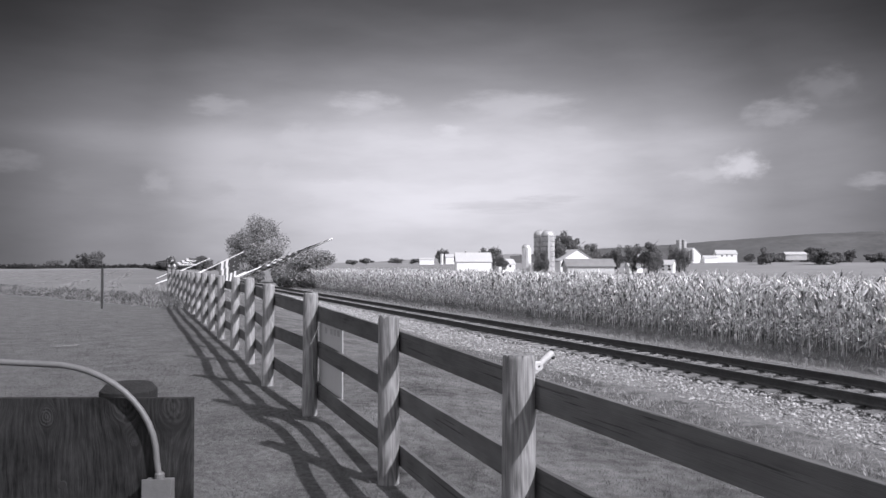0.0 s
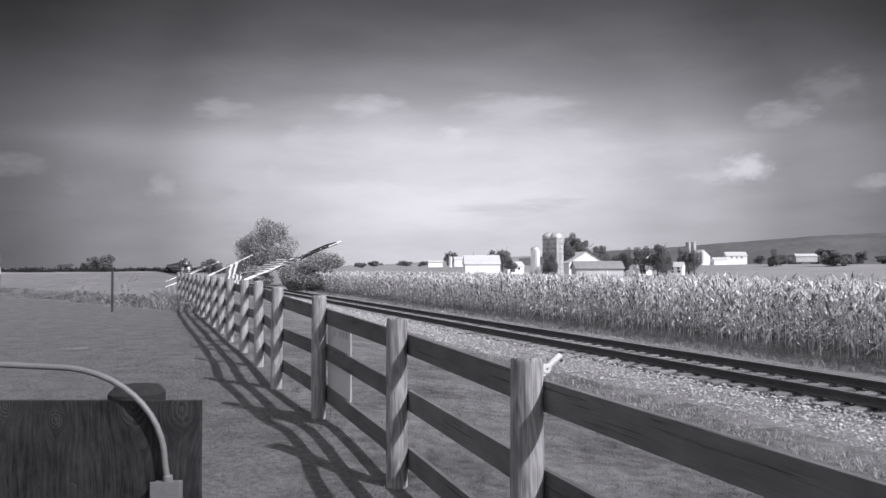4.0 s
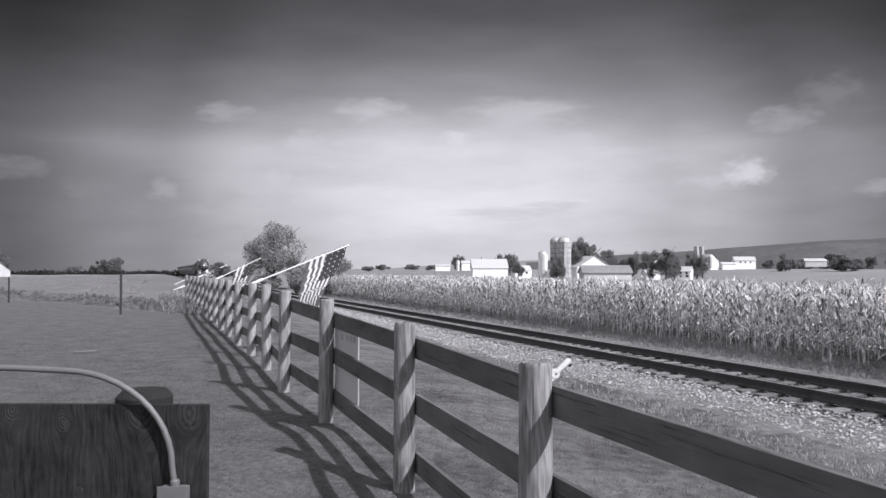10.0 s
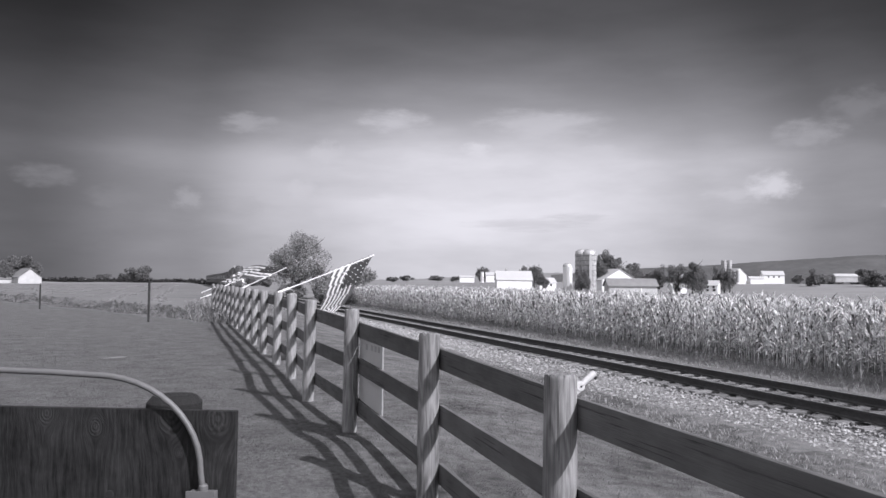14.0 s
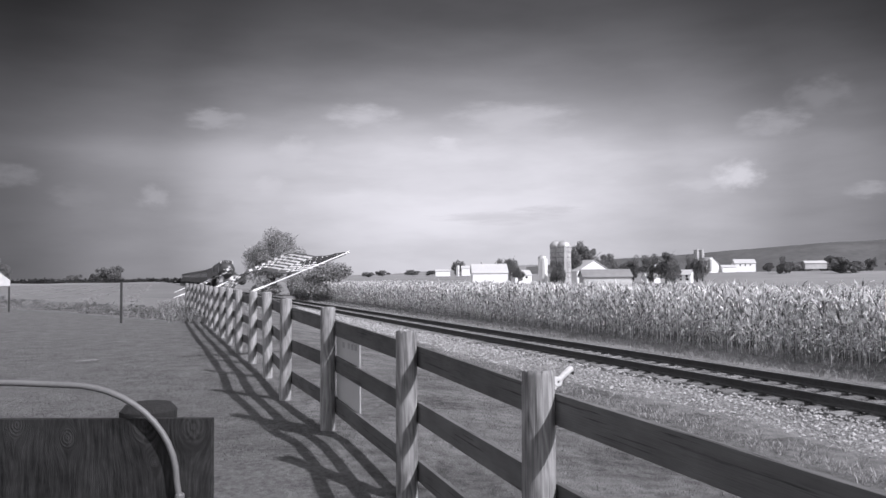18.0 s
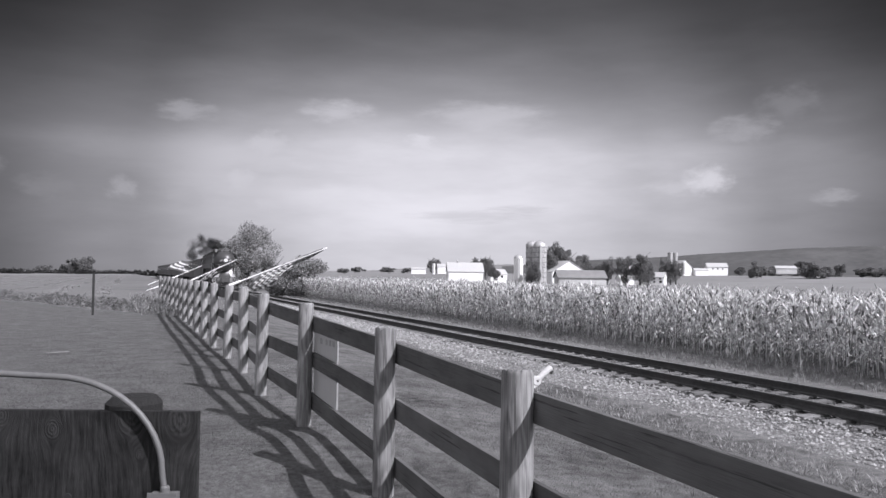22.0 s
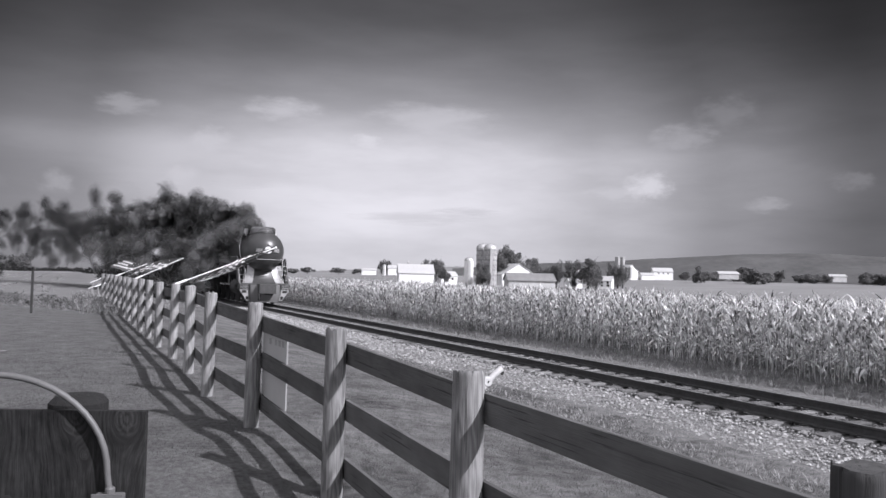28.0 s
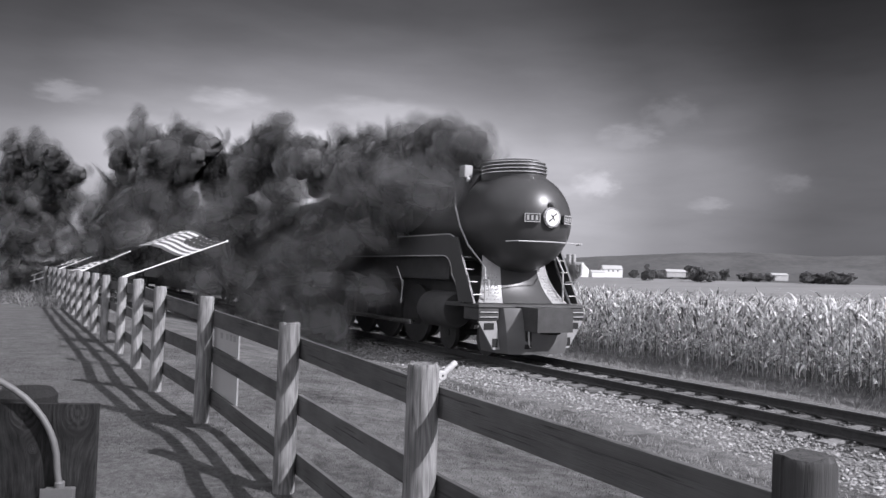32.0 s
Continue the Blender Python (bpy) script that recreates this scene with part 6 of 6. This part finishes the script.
def build_smoke():
    rng = np.random.default_rng(31)
    rnd = random.Random(31)
    M_V = smoke_material("thin_coal_smoke", 0.5, 0.5, patchy=1.5)
    M_H = smoke_material("faint_coal_smoke", 0.30, 0.3, patchy=1.2)
    M_S = smoke_material("coal_smoke", 0.34, 0.6)
    M_F = smoke_material("smoke_fringe", 0.29, 0.55)
    M_D = smoke_material("dense_coal_smoke", 0.30, 1.0, True)

    def billow(count, core, wisp, half, material, solid=0.0):
        """Cupped soft discs facing roughly outwards round a long lumpy body."""
        verts, faces, uvs, slots = [], [], [], []
        k0 = rnd.uniform(0, 50)
        if solid:
            bm = bmesh.new()
            bmesh.ops.create_icosphere(bm, subdivisions=5, radius=1.0)
            for v in bm.verts:
                n = v.co.copy()
                p = Vector((n.x * solid, n.y * half, n.z * solid))
                q = p * 1.3 + Vector((k0, 0, 0))
                p += n * (0.34 * noise.noise(q * 0.9) + 0.30 * abs(noise.noise(q * 1.9)) + 0.17 * abs(noise.noise(q * 4.2)) + 0.09 * abs(noise.noise(q * 8.5)))
                verts.append(p)
                uvs.append((0.0, 0.0))
            for f in bm.faces:
                faces.append(tuple(v.index for v in f.verts))
                slots.append(1)
            bm.free()
        lumps = [Vector((rnd.uniform(-0.3, 0.3), rnd.uniform(-half, half) * 0.6, rnd.uniform(-0.3, 0.3))) for k in range(5)]
        for k in range(count):
            o = Vector(rng.normal(size=3)).normalized()
            if solid:
                c = Vector((o.x * solid, o.y * half, o.z * solid)) * rnd.uniform(1.0, 1.8)
            else:
                c = lumps[k % 5] + o * rnd.uniform(core, 0.62)
            d = (o + Vector(rng.normal(size=3)) * 0.5).normalized()
            x = d.orthogonal().normalized()
            y = d.cross(x)
            s = wisp * rnd.uniform(0.7, 1.25)
            n0 = len(verts)
            verts.append(c)
            uvs.append((0.0, 0.0))
            for q in range(10):
                a = 2 * math.pi * q / 10
                verts.append(c + (x * math.cos(a) + y * math.sin(a)) * s - d * 0.25 * s)
                uvs.append((math.cos(a) * 1.02, math.sin(a) * 1.02))
            faces += [(n0, n0 + 1 + q, n0 + 1 + (q + 1) % 10) for q in range(10)]
            slots += [0] * 10
        fit = max(max(math.hypot(p.x, p.z) for p in verts) / 1.22, 1.0)
        verts = [(p.x / fit, p.y, p.z / fit) for p in verts]
        me = bpy.data.meshes.new("billow")
        me.from_pydata(verts, [], faces)
        lay = me.uv_layers.new(name="soft")
        lay.data.foreach_set("uv", np.array([uvs[lp.vertex_index] for lp in me.loops], np.float32).ravel())
        me.materials.append(material)
        me.materials.append(M_D)
        me.polygons.foreach_set("material_index", slots)
        me.polygons.foreach_set("use_smooth", [True] * len(faces))
        return me
    dense = [billow(30, 0.2, 0.55, 1.3, M_F, 0.38) for k in range(6)]
    mid = [billow(9, 0.1, 0.95, 2.2, M_S) for k in range(6)]
    haze = [billow(9, 0.0, 1.6, 2.8, M_H) for k in range(5)]
    thin = [billow(5, 0.0, 1.75, 2.2, M_V) for k in range(5)]
    t = 20.4
    while t < 31.95:
        strong = smooth(21.5, 26.0, t)
        p = tagged(new("smoke_puff"), "dark billowing coal smoke from the chimney", "smoke", "smoke puffs")
        kinds = ["d"] * int(round(5 * smooth(23.5, 27.0, t))) + ["m"] * (2 + int(round(4 * strong))) + ["v"] * (1 + int(round(6 * strong)))
        kinds += ["h"] * int(round(4 * (1 - smooth(25.5, 27.5, t))))
        if t < 24.4:
            kinds = ["h"] * (2 + int(round(5 * smooth(20.4, 23.5, t))))
        seeds = []
        for kind in kinds:
            ob = new("billow", {"d": dense, "m": mid, "v": thin, "h": haze}[kind][rnd.randrange(5)])
            ob.parent = p
            tagged(ob, kind="stuff")
            a = rnd.uniform(0, 6.28)
            near = {"d": 0.45, "m": 0.85, "v": 1.1, "h": 0.8}[kind]
            drop = {"d": 0.15 * rnd.random(), "m": rnd.random() ** 1.9, "v": rnd.uniform(0.45, 1.0), "h": rnd.uniform(0.0, 0.5)}[kind] * (0.5 if kind == "h" else smooth(23.0, 26.0, t))
            seeds.append((ob, Vector((0.75 * math.cos(a) * near, rnd.uniform(-3.4, 3.4), math.sin(a) * near)) * rnd.uniform(0.3, 1.0) ** 0.5, rnd.uniform(-60, 60), rnd.uniform(-50, 50), rnd.uniform(-0.8, 0.8), drop))
        SMOKE.append((p, t, rnd.uniform(-0.6, 0.6), rnd.uniform(0.95, 1.06), seeds, rnd.uniform(-9.5, -5.5), 0.75 + 0.25 * strong))
        t += 0.24


build_smoke()


def smoke_rows():
    for p, te, sway, vigour, seeds, park, wide in SMOKE:
        rows = []
        for t in (0, 4, 8, 12, 16):
            if t < te - 1.2:
                rows.append((t, pose(*W(train_u(t) - park, 0, RAIL + NOSE_Z), 0, 0, TURN)))
        rows.append((te - 0.9, pose(*W(train_u(te - 0.9) - park, 0, RAIL + NOSE_Z), 0, 0, TURN)))
        rows.append((te - 0.3, pose(*W(train_u(te - 0.3) + 4.6, 0, RAIL + NOSE_Z + 0.05), 0, 0, TURN)))
        u0 = train_u(te) + 4.3
        for a in (0.0, 0.35, 0.8, 1.5, 2.5, 4.0, 6.0, 8.5, 11.0, 13.9):
            if te + a > 32.3 and a > 0.4:
                break
            up = (0.45 + 0.55 * wide) * vigour * (2.5 * (1 - math.exp(-a / 0.5)) + 0.02 * a)
            wind = -(3.1 * a - 2.3 * (1 - math.exp(-a / 0.75)))
            rows.append((te + a, pose(*W(u0 - 1.6 * (1 - math.exp(-a / 0.6)) + sway, wind + 0.2 * sway, RAIL + 4.5 + up), 4 * a, 3 * a * sway, TURN + 6 * a * sway)))
        if rows[-1][0] < 32:
            rows.append((32.6, rows[-1][1]))
        walk(p, rows)
        for ob, off, ry, rx, sk, drop in seeds:
            rs = [(0, pose(0, off.y * 0.4, 0)), (te - 0.2, pose(0, off.y * 0.4, 0))]
            for a in (0.2, 0.5, 0.9, 1.5, 2.4, 4.0, 7.0, 11.0):
                g = wide * (0.3 + 0.85 * a ** 0.68)
                down = -11.0 * max(0.0, a - 0.15) * drop
                rs.append((te + a, pose(off.x * g + 2.3 * drop * min(1.0, a / 0.4) * wide, off.y * (0.4 + 0.6 * a ** 0.5), off.z * g * (0.95 if abs(off.z) > 0.46 else 0.65) + max(-5.9 * drop, down), rx * min(1, a / 3), ry * min(1, a / 4), sk * 30 * min(1, a / 3))))
                if te + a > 32:
                    break
            walk(ob, rs)


# ---- drifting clouds far off, and the thin bank that holds them ----
def build_clouds():
    bank = tagged(new("backdrop_clouds"), "small pale fair-weather clouds in haze", "clouds", kind="structure")
    def cloud_material(name, tone, thick):
        m = bpy.data.materials.new(name)
        m.use_nodes = True
        nt = m.node_tree
        nt.nodes.clear()
        tc = nt.nodes.new("ShaderNodeTexCoord")
        oi = nt.nodes.new("ShaderNodeObjectInfo")
        ad = nt.nodes.new("ShaderNodeVectorMath")
        nt.links.new(tc.outputs["Object"], ad.inputs[0])
        nt.links.new(maths(nt, "MULTIPLY", oi.outputs["Random"], 30.0), ad.inputs[1])
        n = node(nt, "ShaderNodeTexNoise", Scale=1.9, Detail=8.0, Roughness=0.58)
        nt.links.new(ad.outputs[0], n.inputs["Vector"])
        ln = nt.nodes.new("ShaderNodeVectorMath")
        ln.operation = "LENGTH"
        nt.links.new(tc.outputs["Object"], ln.inputs[0])
        edge = maths(nt, "SUBTRACT", 1.0, ln.outputs["Value"], True)
        v = maths(nt, "ADD", maths(nt, "MULTIPLY", edge, 1.15), maths(nt, "MULTIPLY", maths(nt, "SUBTRACT", n.outputs["Fac"], 0.56), 1.7))
        v = maths(nt, "MULTIPLY", v, maths(nt, "MULTIPLY", edge, 3.5, True))
        r = ramp(nt, [(0.0, 0.0), (0.95, thick)], "EASE")
        nt.links.new(v, r.inputs[0])
        em = nt.nodes.new("ShaderNodeEmission")
        em.inputs["Color"].default_value = (tone, tone, tone, 1)
        tr = nt.nodes.new("ShaderNodeBsdfTransparent")
        mx = nt.nodes.new("ShaderNodeMixShader")
        nt.links.new(r.outputs[0], mx.inputs[0])
        nt.links.new(tr.outputs[0], mx.inputs[1])
        nt.links.new(em.outputs[0], mx.inputs[2])
        out = nt.nodes.new("ShaderNodeOutputMaterial")
        nt.links.new(mx.outputs[0], out.inputs[0])
        return m
    # b2 is no cloud: its sheet draws the broad bright glow of the sky
    M_C = {"b": cloud_material("bright_cloud", 0.58, 0.8), "f": cloud_material("faint_cloud", 0.5, 0.6), "m": cloud_material("small_soft_cloud", 0.5, 0.6), "d": cloud_material("dark_cloud_streak", 0.36, 0.35), "s": cloud_material("side_cloud", 0.22, 0.5), "t": cloud_material("grey_side_cloud", 0.36, 0.55), "b2": cloud_material("sky_glow_veil", 0.62, 0.4)}
    far = 3600.0
    # azimuth and height in degrees, half-width and half-height in degrees, kind
    for az, el, w, h, k in ((20.9, 6.9, 2.4, 1.5, "b"), (18.6, 6.3, 3.2, 0.9, "m"), (0.1, 9.9, 1.7, 0.8, "b"), (-11.2, 9.4, 2.3, 1.4, "m"), (-6.2, 11.9, 3.6, 1.3, "m"), (4.9, 11.6, 6.5, 1.9, "f"), (9.2, 9.6, 2.6, 0.8, "m"),
                            (-13.0, 6.7, 1.7, 1.1, "m"), (-9.0, 6.6, 3.2, 0.8, "f"), (-17.0, 5.4, 2.1, 1.1, "t"), (-21.0, 5.7, 1.6, 1.2, "t"), (-25.4, 5.6, 3.0, 1.3, "s"), (-16.8, 11.3, 3.0, 1.1, "t"), (23.4, 10.3, 3.4, 1.5, "t"), (26.2, 11.9, 3.0, 1.8, "s"),
                            (3.6, 4.4, 6.5, 0.8, "d"), (7.5, 4.9, 3.5, 0.5, "d"), (0.5, 7.3, 9.0, 1.9, "b2"), (28.8, 5.5, 2.0, 0.8, "t"), (34.0, 7.0, 2.0, 1.0, "s"), (-11.0, 5.0, 1.6, 0.7, "m"), (-30.0, 6.8, 3.0, 1.2, "s")):
        far += 70.0
        D = far
        n = 10
        verts, faces = [], []
        for i in range(n + 1):
            for j in range(n + 1):
                verts.append((-1 + 2 * i / n, -1 + 2 * j / n, 0.12 * (1 - (2 * i / n - 1) ** 2)))
        for i in range(n):
            for j in range(n):
                a = i * (n + 1) + j
                faces.append((a, a + 1, a + n + 2, a + n + 1))
        me = bpy.data.meshes.new("cloud")
        me.from_pydata(verts, [], faces)
        me.materials.append(M_C[k])
        ob = new("cloud", me)
        ob.parent = bank
        A, E = radians(az), radians(el)
        p = Vector((math.sin(A) * math.cos(E), math.cos(A) * math.cos(E), math.sin(E))) * D
        ob.matrix_basis = Matrix.Translation(p) @ (-p).to_track_quat("Z", "Y").to_matrix().to_4x4() @ Matrix.Diagonal((D * math.tan(radians(w)), D * math.tan(radians(h)), 100, 1))
    return bank


bank = build_clouds()


def motions():
    for ob, back in TRAIN:
        walk(ob, [(t, pose(*W(train_u(t) + back, 0, RAIL), 0, 0, TURN)) for t in (0, 4, 8, 12, 16, 20, 24, 28, 32)])
    # driving wheels roll; one turn takes 0.635 s
    turn = SPEED / 0.89
    times = [0.1 * k for k in range(321)]
    for kind, ob in DRIVERS:
        if kind == "wheel":
            y = ob.location.y
            walk(ob, [(t, pose(0, y, 0.89, -math.degrees(turn * t))) for t in times])
        else:
            walk(ob, [(t, pose(0, 0.36 * math.sin(turn * t), 0.36 * math.cos(turn * t))) for t in times])
    for ob, d, L, i, j, sl, sw, seed, states in FLAGS:
        walk(ob, flag_poses(d, L, i, j, sl, sw, seed, states, 0.5 if L and sl < 0.3 else 1.0))
    smoke_rows()
    walk(bank, [(0, pose(0, 0, 0, 0, 0, -0.4)), (16, pose(0, 0, 0, 0, 0, 0.8)), (32, pose(0, 0, 0, 0, 0, 2.0))])


motions()
